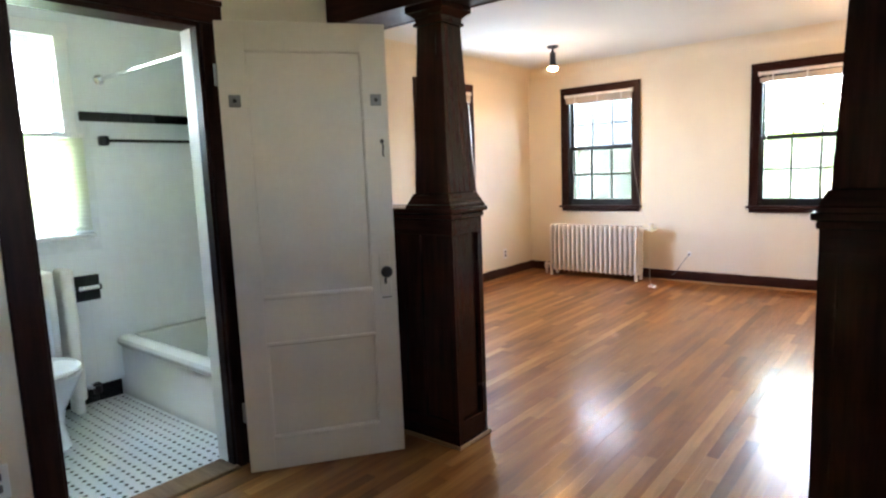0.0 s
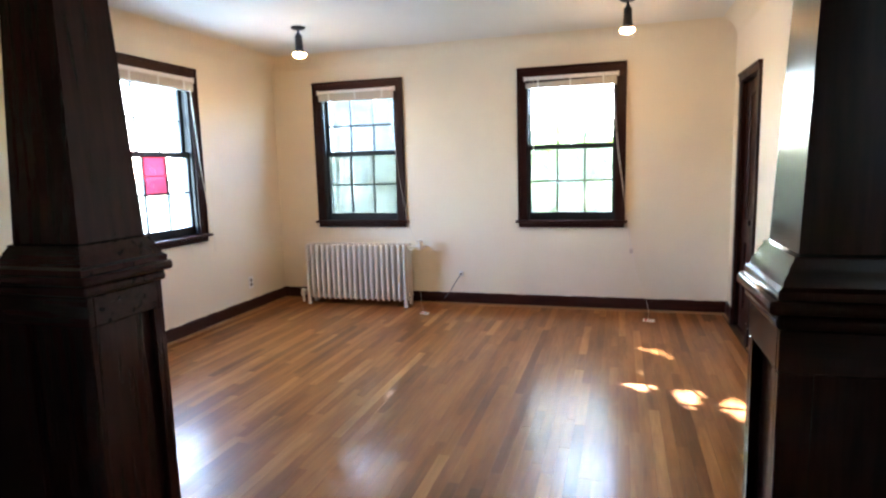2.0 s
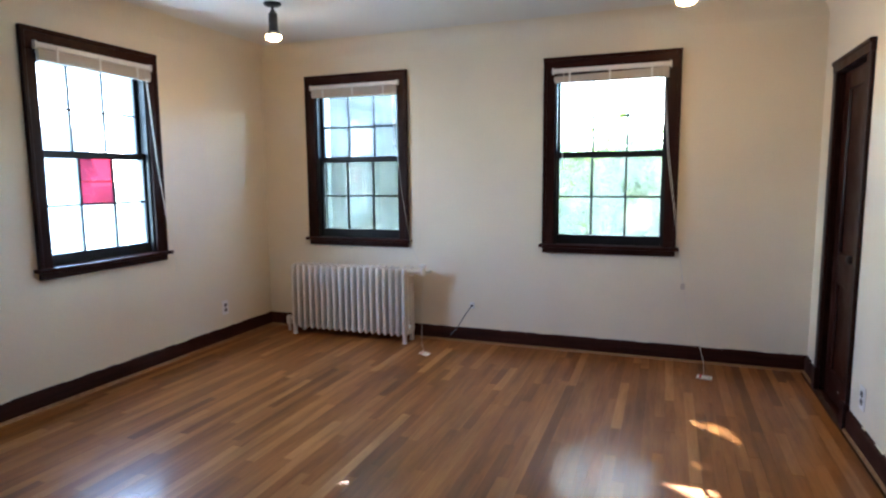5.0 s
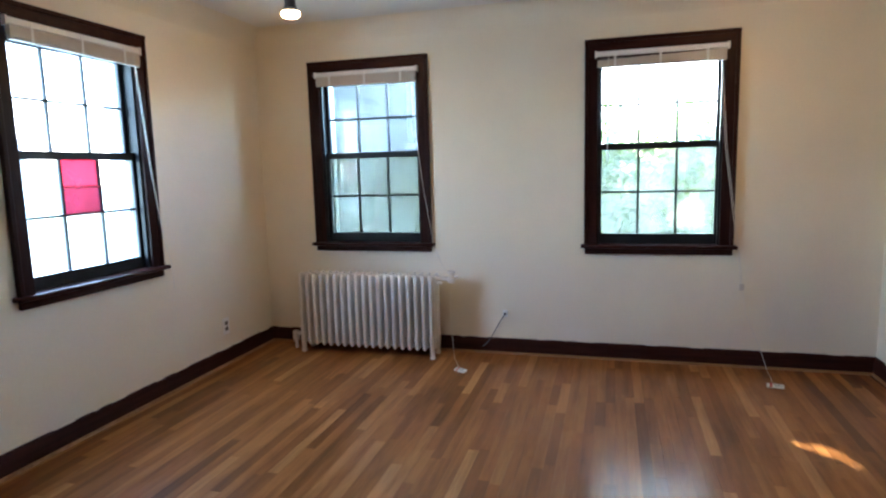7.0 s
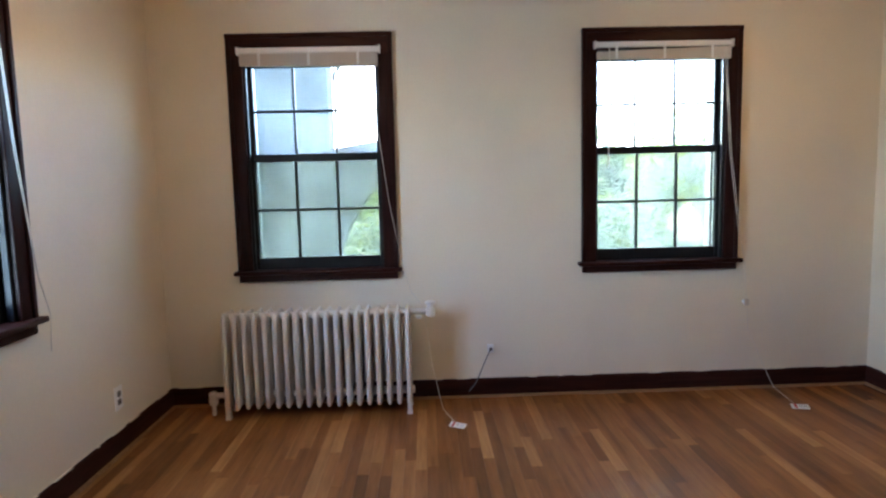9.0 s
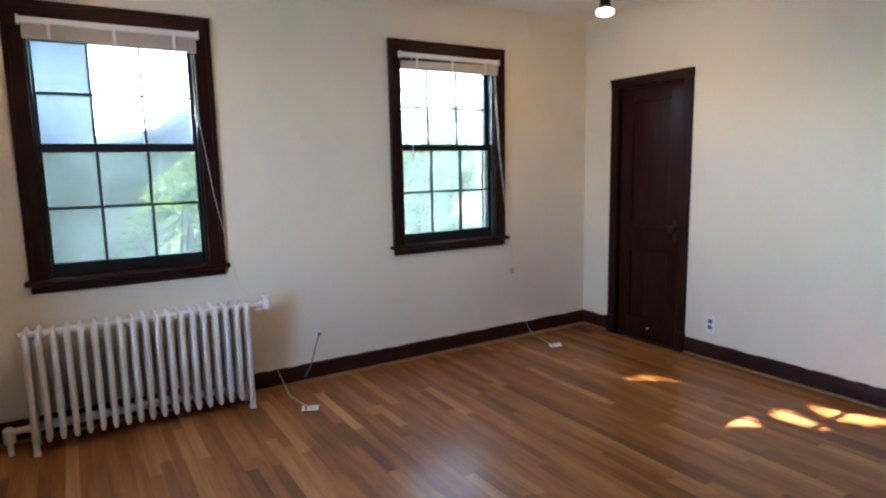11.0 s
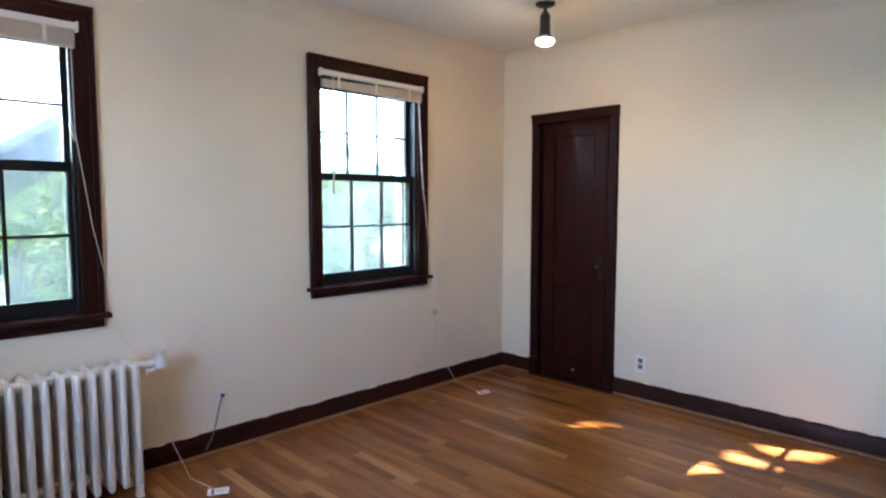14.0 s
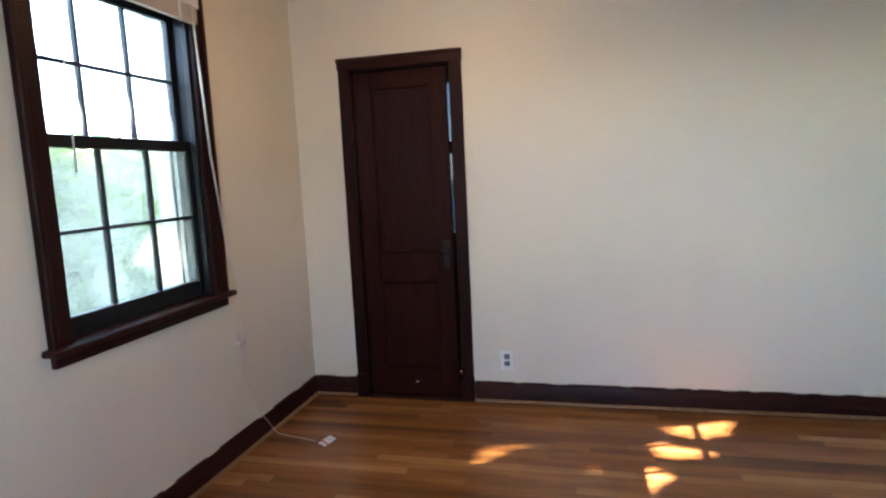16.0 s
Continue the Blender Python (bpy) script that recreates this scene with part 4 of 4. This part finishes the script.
for k in range(22):
    bm = boxes((-0.014, 0.014, -6.340, -5.515, -0.0008, 0.0008))
    bmesh.ops.rotate(bm, cent=(0, 0, 0), matrix=Matrix.Rotation(radians(58), 3, "Y"), verts=bm.verts[:])
    bmesh.ops.translate(bm, vec=(BX0 + 0.045, 0, 1.640 - k * 0.0255), verts=bm.verts[:])
    part("slat", bm, SHEER, cafe)
part("headrail", boxes((BX0 + 0.03, BX0 + 0.06, -6.345, -5.510, 1.655, 1.68), bevel=0.003), BLIND_HEAD, cafe)

# tub
tub = thing("bathtub", ((BX0 + BX1) / 2, -5.070, 0), "white enamelled built-in bathtub with a moulded apron", "bathtub")
YT = -5.415
prof = [(YT + 0.004, 0.0), (YT - 0.010, 0.0), (YT - 0.010, 0.055), (YT - 0.002, 0.068), (YT - 0.002, 0.115), (YT + 0.006, 0.128), (YT + 0.006, 0.315), (YT - 0.012, 0.335), (YT - 0.020, 0.355), (YT - 0.014, 0.378), (YT + 0.006, 0.388), (YT + 0.06, 0.388), (YT + 0.085, 0.376), (YT + 0.10, 0.35), (YT + 0.13, 0.12), (YT + 0.18, 0.06), (YT + 0.45, 0.055), (YT + 0.53, 0.10), (YT + 0.58, 0.34), (YT + 0.60, 0.378), (YT + 0.62, 0.388), (BY1 - 0.024, 0.388), (BY1 - 0.024, 0.0)]
bm = bmesh.new()
prism(bm, prof, "x", BX0 + 0.012, BX1 - 0.004)
part("tub_shell", bm, PORCELAIN, tub)
for xa, xb in ((BX0 + 0.013, BX0 + 0.10), (BX1 - 0.14, BX1 - 0.006)):
    part("tub_end", boxes((xa, xb, YT + 0.09, BY1 - 0.03, 0.06, 0.386), bevel=0.012, seg=2), PORCELAIN, tub)

rail = thing("curtain_rod", ((BX0 + BX1) / 2, -5.370, 2.015), "chrome shower curtain rod", "rod")
part("tube", rod(bmesh.new(), (BX0 + 0.01, -5.370, 2.015), (BX1 - 0.01, -5.370, 2.015), 0.0125, 0.0125, 16), CHROME, rail)
for xx in (BX0 + 0.008, BX1 - 0.008):
    part("flange", turned(bmesh.new(), [(0.03, -0.008), (0.03, 0.004), (0.016, 0.012)], (xx, -5.370, 2.015), 18, "x"), CHROME, rail)

bar = thing("towel_bar", (BX0, -5.070, 1.635), "black ceramic towel bar on white tiles", "towel bar")
part("bar", rod(bmesh.new(), (BX0 + 0.06, -5.390, 1.637), (BX0 + 0.06, -4.770, 1.637), 0.010, 0.010, 12), TILE_K, bar)
for yy in (-5.395, -4.775):
    part("bracket", boxes((BX0 + 0.010, BX0 + 0.075, yy - 0.026, yy + 0.026, 1.606, 1.668), bevel=0.012, seg=2), TILE_K, bar)

hold = thing("paper_holder", (BX0, -5.575, 0.73), "black ceramic recessed toilet-paper holder", "holder")
part("backplate", boxes((BX0 + 0.010, BX0 + 0.022, -5.650, -5.502, 0.652, 0.812), bevel=0.004), TILE_K, hold)
part("roller", rod(bmesh.new(), (BX0 + 0.045, -5.635, 0.735), (BX0 + 0.045, -5.515, 0.735), 0.012), WHITE, hold, "white roller")
for yy in (-5.642, -5.510):
    part("arm", boxes((BX0 + 0.02, BX0 + 0.058, yy - 0.008, yy + 0.008, 0.717, 0.753), bevel=0.004), TILE_K, hold)

bra = thing("bath_radiator", (BX0 + 0.1, -5.850, 0), "white painted slim bathroom radiator under the window", "radiator")
for k in range(5):
    yy = -6.190 + 0.105 * k
    part("section", boxes((BX0 + 0.05, BX0 + 0.19, yy, yy + 0.075, 0.08, 0.885), bevel=0.022, seg=3), RAD, bra)
part("pipe", rod(bmesh.new(), (BX0 + 0.12, -6.170, 0.16), (BX0 + 0.12, -5.710, 0.16), 0.02), RAD, bra)
part("foot", boxes((BX0 + 0.06, BX0 + 0.17, -6.180, -6.130, 0, 0.09), bevel=0.01), RAD, bra)
part("foot", boxes((BX0 + 0.06, BX0 + 0.17, -5.760, -5.710, 0, 0.09), bevel=0.01), RAD, bra)


def oval_body(rows, centre, sides=28):
    """Stacked ovals: (half length x, half width y, shift x, height)."""
    bm = bmesh.new()
    rings = []
    for a, b, sh, z in rows:
        rings.append([bm.verts.new((centre[0] + sh + a * math.cos(2 * math.pi * k / sides), centre[1] + b * math.sin(2 * math.pi * k / sides), z)) for k in range(sides)])
    for lo, hi in zip(rings, rings[1:]):
        for k in range(sides):
            bm.faces.new((lo[k], lo[(k + 1) % sides], hi[(k + 1) % sides], hi[k]))
    bm.faces.new(rings[0][::-1])
    bm.faces.new(rings[-1])
    return bm


tc = (-3.98, -6.030)
toilet = thing("toilet", (*tc, 0), "white porcelain toilet with the lid closed", "toilet")
part("bowl", oval_body([(0.13, 0.11, 0, 0.0), (0.12, 0.10, 0, 0.03), (0.09, 0.085, 0, 0.12), (0.10, 0.10, 0.0, 0.2), (0.17, 0.15, 0.0, 0.30), (0.215, 0.18, 0.0, 0.37), (0.22, 0.185, 0, 0.39)], tc), PORCELAIN, toilet)
part("seat", oval_body([(0.222, 0.187, 0, 0.391), (0.228, 0.192, 0, 0.40), (0.226, 0.19, 0, 0.408)], tc), WHITE, toilet)
part("lid", oval_body([(0.222, 0.187, 0, 0.411), (0.228, 0.192, 0, 0.420), (0.22, 0.185, 0, 0.432), (0.16, 0.13, 0, 0.438)], tc), WHITE, toilet)
part("tank", boxes((-4.48, -4.27, -6.230, -5.850, 0.40, 0.74), bevel=0.02, seg=3), PORCELAIN, toilet)
part("tank_base", boxes((-4.40, -4.12, -6.130, -5.930, 0.0, 0.40), bevel=0.03, seg=3), PORCELAIN, toilet)
part("supply_pipe", tube(bmesh.new(), [(BX0 + 0.02, -5.610, 0.12), (-4.40, -5.610, 0.12), (-4.40, -5.770, 0.15), (-4.38, -5.870, 0.40)], 0.012, 10), CHROME, toilet)
part("stop_valve", turned(bmesh.new(), [(0.02, -0.02), (0.026, 0.0), (0.02, 0.03), (0.03, 0.035), (0.012, 0.05)], (-4.40, -5.610, 0.10), 14), IRON, toilet)
structure("ceiling_bath", boxes((BX0, BX1, BY0, BY1, CEILING - 0.01, CEILING - 0.002)), CEIL, "white bathroom ceiling")

# ---- outdoors ----
structure("ground", boxes((-400, 400, -400, 400, GROUND - 0.5, GROUND)), GRASS, "lawn reaching to the horizon")
structure("road", boxes((-400, 400, 16, 24, GROUND - 0.1, GROUND + 0.02)), ASPHALT, "asphalt street")

porch = thing("porch_arch", (-3.7, 1.35, GROUND), "grey stucco porch pier with a springing arch", "porch")
ya, yb = 1.2, 1.5
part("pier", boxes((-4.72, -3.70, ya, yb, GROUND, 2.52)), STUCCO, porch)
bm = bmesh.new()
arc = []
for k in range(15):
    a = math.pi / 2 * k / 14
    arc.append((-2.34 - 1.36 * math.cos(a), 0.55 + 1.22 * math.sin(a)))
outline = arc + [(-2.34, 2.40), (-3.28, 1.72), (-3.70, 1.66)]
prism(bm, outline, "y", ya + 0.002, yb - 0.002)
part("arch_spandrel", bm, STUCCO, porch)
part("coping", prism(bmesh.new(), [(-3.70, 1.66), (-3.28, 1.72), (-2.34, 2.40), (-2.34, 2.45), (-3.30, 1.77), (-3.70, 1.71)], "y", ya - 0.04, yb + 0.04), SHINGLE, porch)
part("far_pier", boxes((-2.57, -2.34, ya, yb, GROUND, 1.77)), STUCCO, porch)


def house(x, y, w, d, h, turn, label):
    m = Matrix.Translation((x, y, GROUND)) @ Matrix.Rotation(radians(turn), 4, "Z")
    o = tagged(new("neighbour_house"), label, "house", "houses across the street")
    o.matrix_basis = m
    part("wall", boxes((-w / 2, w / 2, -d / 2, d / 2, 0, h)), SIDING, o, m=m)
    part("roof", prism(bmesh.new(), [(-d / 2 - 0.4, h), (d / 2 + 0.4, h), (0, h + d * 0.42)], "x", -w / 2 - 0.4, w / 2 + 0.4), SHINGLE, o, m=m)
    for zz in (1.0, 3.9):
        for k in range(3):
            xx = -w / 2 + w * (k + 0.5) / 3
            wi = part("window", boxes((xx - 0.55, xx + 0.55, -d / 2 - 0.06, -d / 2 + 0.02, zz, zz + 1.5)), WHITE, o, m=m)
            part("pane", boxes((xx - 0.45, xx + 0.45, -d / 2 - 0.075, -d / 2 - 0.055, zz + 0.1, zz + 1.4)), DARKPANE, wi, m=m)
    return o


house(-8, 62, 11, 9, 4.6, 0, "pale sided house across the street")
house(14, 60, 10, 9, 4.4, 4, "pale sided house across the street")
house(-46, 24, 11, 9, 5.0, 60, "pale sided neighbouring house in full sun")

# gaps between the leaves, as outlines of the light that they let down to the floor
GAPS_AT = [
    [(-0.65, -1.21), (-0.57, -1.47), (-0.70, -1.34), (-0.85, -1.22)],
    [(-0.83, -1.78), (-0.75, -1.78), (-0.75, -1.81), (-0.81, -1.81)],
    [(-1.31, -1.36), (-1.24, -1.40), (-1.25, -1.52), (-1.29, -1.45)],
    [(-0.30, -2.13), (-0.25, -2.23), (-0.37, -2.24)],
    [(-0.26, -2.28), (-0.13, -2.50), (-0.32, -2.45), (-0.39, -2.27)],
    [(-0.50, -2.05), (-0.45, -2.15), (-0.60, -2.27), (-0.62, -2.08)],
    [(-0.56, -2.27), (-0.49, -2.29), (-0.53, -2.36), (-0.60, -2.31)],
    [(-0.72, -2.00), (-0.76, -2.13), (-0.95, -2.04), (-0.95, -1.98)],
    [(-2.36, -2.52), (-2.32, -2.53), (-2.33, -2.54)],
]


def sun_gap(pt, margin=0.038):
    """Whether a place lies in, or within a leaf of, one of the open shafts between the leaves."""
    k = pt[2] / SUN_WAY.z
    x, y = pt[0] - SUN_WAY.x * k, pt[1] - SUN_WAY.y * k
    if not (-2.6 < x < 0.1 and -2.7 < y < -1.0):
        return False
    for ring in GAPS_AT:
        inside = False
        for (x0, y0), (x1, y1) in zip(ring, ring[1:] + ring[:1]):
            if (y0 > y) != (y1 > y) and x < x0 + (y - y0) / (y1 - y0) * (x1 - x0):
                inside = not inside
            f = max(0.0, min(1.0, ((x - x0) * (x1 - x0) + (y - y0) * (y1 - y0)) / ((x1 - x0) ** 2 + (y1 - y0) ** 2)))
            if math.hypot(x - x0 - f * (x1 - x0), y - y0 - f * (y1 - y0)) < margin:
                return True
        if inside:
            return True
    return False


def tree(x, y, height, clumps, leaf, per, seed, label):
    """Tapered trunk, limbs to each clump, and clumps (x, y, z, radius) of many separate leaves."""
    rnd = random.Random(seed)
    t = thing("tree", (x, y, GROUND), label, "tree", "street trees")
    bm = bmesh.new()
    pts = [Vector((x + rnd.uniform(-0.1, 0.1) * k, y + rnd.uniform(-0.1, 0.1) * k, GROUND + height * k / 5)) for k in range(6)]
    pts[0] = Vector((x, y, GROUND - 0.2))
    for k in range(5):
        rod(bm, pts[k], pts[k + 1], 0.22 * (1 - 0.15 * k), 0.22 * (1 - 0.15 * (k + 1)), 10)
    part("trunk", bm, BARK, t)
    for cx, cy, cz, r in clumps:
        root = pts[2 + rnd.randrange(3)]
        mid = (root + Vector((cx, cy, cz))) / 2 + Vector((0, 0, 0.3))
        bm = bmesh.new()
        rod(bm, root, mid, 0.07, 0.045, 7)
        rod(bm, mid, (cx, cy, cz), 0.045, 0.015, 6)
        part("limb", bm, BARK, t)
    verts, faces = [], []
    for cx, cy, cz, r in clumps:
        for _ in range(int(per * r * r)):
            d = Vector((rnd.gauss(0, 1), rnd.gauss(0, 1), rnd.gauss(0, 1))).normalized()
            q = Vector((cx, cy, cz)) + d * r * (rnd.random() ** 0.45) * rnd.uniform(0.75, 1.1)
            if sun_gap(q):
                continue
            e = Euler((rnd.uniform(-1.0, 1.0), rnd.uniform(-1.0, 1.0), rnd.uniform(0, 6.28))).to_matrix()
            s = leaf * rnd.uniform(0.6, 1.2)
            n = len(verts)
            for u, v, wz in ((0, -1.0, 0), (0.55, -0.1, 0.12), (0, 1.0, 0), (-0.55, -0.1, 0.12)):
                verts.append(tuple(q + e @ Vector((u * s, v * s, wz * s))))
            faces += [(n, n + 1, n + 2), (n, n + 2, n + 3)]
    me = bpy.data.meshes.new("crown")
    me.from_pydata(verts, [], faces)
    me.materials.append(LEAF)
    ob = new("crown", me)
    ob.parent, ob.matrix_parent_inverse = t, t.matrix_basis.inverted()
    return t


def along_sun(x, y, dist):
    """The place a given way up the sunbeam that lands at (x, y, 0)."""
    return tuple(Vector((x, y, 0)) - SUN_WAY * dist)


# crown placed up the sunbeams, out of view, to shape the floor's sun patches
shade = [(*along_sun(gx, gy, dd), 1.0) for gx, gy, dd in ((-0.9, -1.6, 8.2), (-0.2, -2.2, 8.4), (-1.2, -2.5, 8.0), (-1.7, -1.6, 8.6), (-0.4, -1.3, 8.8), (-2.4, -2.2, 8.4), (-0.9, -2.9, 8.5), (-3.0, -2.8, 8.6))]
tree(-7.2, 8.0, 6.0, shade, 0.060, 7500, 3, "leafy maple shading the windows")
rr = random.Random(11)
for tx, ty, seed in ((-9.5, 10.5, 4), (-5.5, 12.0, 5), (-1.5, 11.0, 6), (2.5, 12.5, 7), (6.0, 10.0, 8), (10.5, 13.0, 9), (-14, 13, 10), (3.5, 7.5, 12)):
    low = [(tx + rr.uniform(-2.2, 2.2), ty + rr.uniform(-1.6, 1.6), GROUND + rr.uniform(1.4, 5.4 if tx > 2 else 4.7), rr.uniform(0.8, 1.5)) for _ in range(18 if tx > 2 else 11)]
    tree(tx, ty, 4.5, low, 0.12, 800, seed, "leafy green street tree in sunlight")
low = [(rr.uniform(-5.0, 0.5), rr.uniform(6.5, 9.0), rr.uniform(-2.5, 1.9), rr.uniform(0.7, 1.1)) for _ in range(16)]
tree(-1.9, 8.2, 3.6, low, 0.10, 520, 31, "leafy green tree behind the porch arch")
# unseen crown, added in the sun's path to the side window
west = [(*Vector((-4.7, -2.0 + k * 0.5, 1.4)) - SUN_WAY * 9.0, 1.25) for k in range(-1, 3)]
tree(-9.5, 5.8, 5.5, west, 0.11, 1700, 21, "unseen leafy maple, added to keep the sun off the side window")

# ---- floor strips and tiles ----
SX0, SX1 = XL, XR
structure_floor = structure("floor", boxes((XL - 0.1, XR, YH, 0.0, -0.15, -0.004)), GAPS, "oak strip floor with satin varnish")
rf = random.Random(5)
bm = boxes((-0.0282, 0.0282, 0.0004, 0.9996, -0.012, 0.0))
UNIT = finish("floor_strip", bm, FLOOR_A, smooth=False)
verts, faces = [], []
made = 0
wdt = 0.057
n_cols = int((SX1 - SX0) / wdt) + 1
for c in range(n_cols):
    cx = SX0 + wdt * (c + 0.5)
    hw = 0.0282
    if cx + hw > SX1:
        continue
    y = -8.6 + (0 if cx > XB else 3.86)
    y -= rf.uniform(0, 0.8)
    while y < 0:
        ln = rf.choice((0.35, 0.5, 0.65, 0.8, 1.0, 1.25, 1.5))
        a, b = max(y, -8.6 if cx > XB else YS + 0.06), min(y + ln, 0.0)
        y += ln
        if b - a < 0.02:
            continue
        lift = rf.uniform(-0.0004, 0.0002)
        if made < 300 and -2.75 < cx < -0.45 and a > -4.7 and b < -0.05:
            s = new("floor_strip", UNIT)
            s.parent = structure_floor
            s.location, s.scale = (cx, a, lift), (1, b - a, 1)
            made += 1
        else:
            n = len(verts)
            a, b = a + 0.0004, b - 0.0004
            verts += [(cx - hw, a, -0.012), (cx + hw, a, -0.012), (cx + hw, b, -0.012), (cx - hw, b, -0.012), (cx - hw, a, lift), (cx + hw, a, lift), (cx + hw, b, lift), (cx - hw, b, lift)]
            faces += [(n + 4, n + 5, n + 6, n + 7), (n, n + 1, n + 5, n + 4), (n + 1, n + 2, n + 6, n + 5), (n + 2, n + 3, n + 7, n + 6), (n + 3, n, n + 4, n + 7)]
me = bpy.data.meshes.new("floor_strips")
me.from_pydata(verts, [], faces)
me.materials.append(FLOOR_B)
rest = new("floor_strips", me)
rest.parent, rest["kind"] = structure_floor, "stuff"
for cx, a, b in ((-0.2, -0.30, -0.04), (-0.143, -0.24, -0.04)):
    part("stained_strip", boxes((cx - 0.0282, cx + 0.0282, a, b, -0.01, 0.0006)), DARK_STRIP, structure_floor, "dark water-stained board end")

bath_floor = structure("floor_bathroom", boxes((BX0, BX1 + 0.02, BY0, BY1, -0.15, 0.0)), GROUT, "white octagon mosaic tiles with black dots")
tp, hw, cut = 0.0505, 0.0243, 0.0095
oct_pts = [(-hw + cut, -hw), (hw - cut, -hw), (hw, -hw + cut), (hw, hw - cut), (hw - cut, hw), (-hw + cut, hw), (-hw, hw - cut), (-hw, -hw + cut)]
OCT = finish("tile", prism(bmesh.new(), oct_pts, "z", 0.0, 0.0035), TILE_W, smooth=False)
dh = 0.0125
DOT = finish("dot_tile", prism(bmesh.new(), [(0, -dh), (dh, 0), (0, dh), (-dh, 0)], "z", 0.0, 0.0036), TILE_K, smooth=False)
ov, of, made = [], [], [0, 0]
kv, kf = [], []
x = BX1 - 0.02
while x > BX0 + 0.03:
    y = -7.3
    while y < YT - 0.03:
        for mesh, px, py, vv, ff, which, cnt in ((OCT, x, y, ov, of, 0, 200), (DOT, x + tp / 2, y + tp / 2, kv, kf, 1, 200)):
            if -6.4 < py < YT - 0.02 and made[which] < cnt and x > -4.2:
                s = new(mesh.name, mesh)
                s.parent, s.location = bath_floor, (px, py, 0)
                made[which] += 1
            else:
                pts = oct_pts if which == 0 else [(0, -dh), (dh, 0), (0, dh), (-dh, 0)]
                n = len(vv)
                vv += [(px + u, py + v, 0.0035) for u, v in pts]
                ff.append(tuple(range(n, n + len(pts))))
        y += tp
    x -= tp
for nm, vv, ff, mat in (("tiles", ov, of, TILE_W), ("dot_tiles", kv, kf, TILE_K)):
    me = bpy.data.meshes.new(nm)
    me.from_pydata(vv, [], ff)
    me.materials.append(mat)
    ob = new(nm, me)
    ob.parent, ob["kind"] = bath_floor, "stuff"
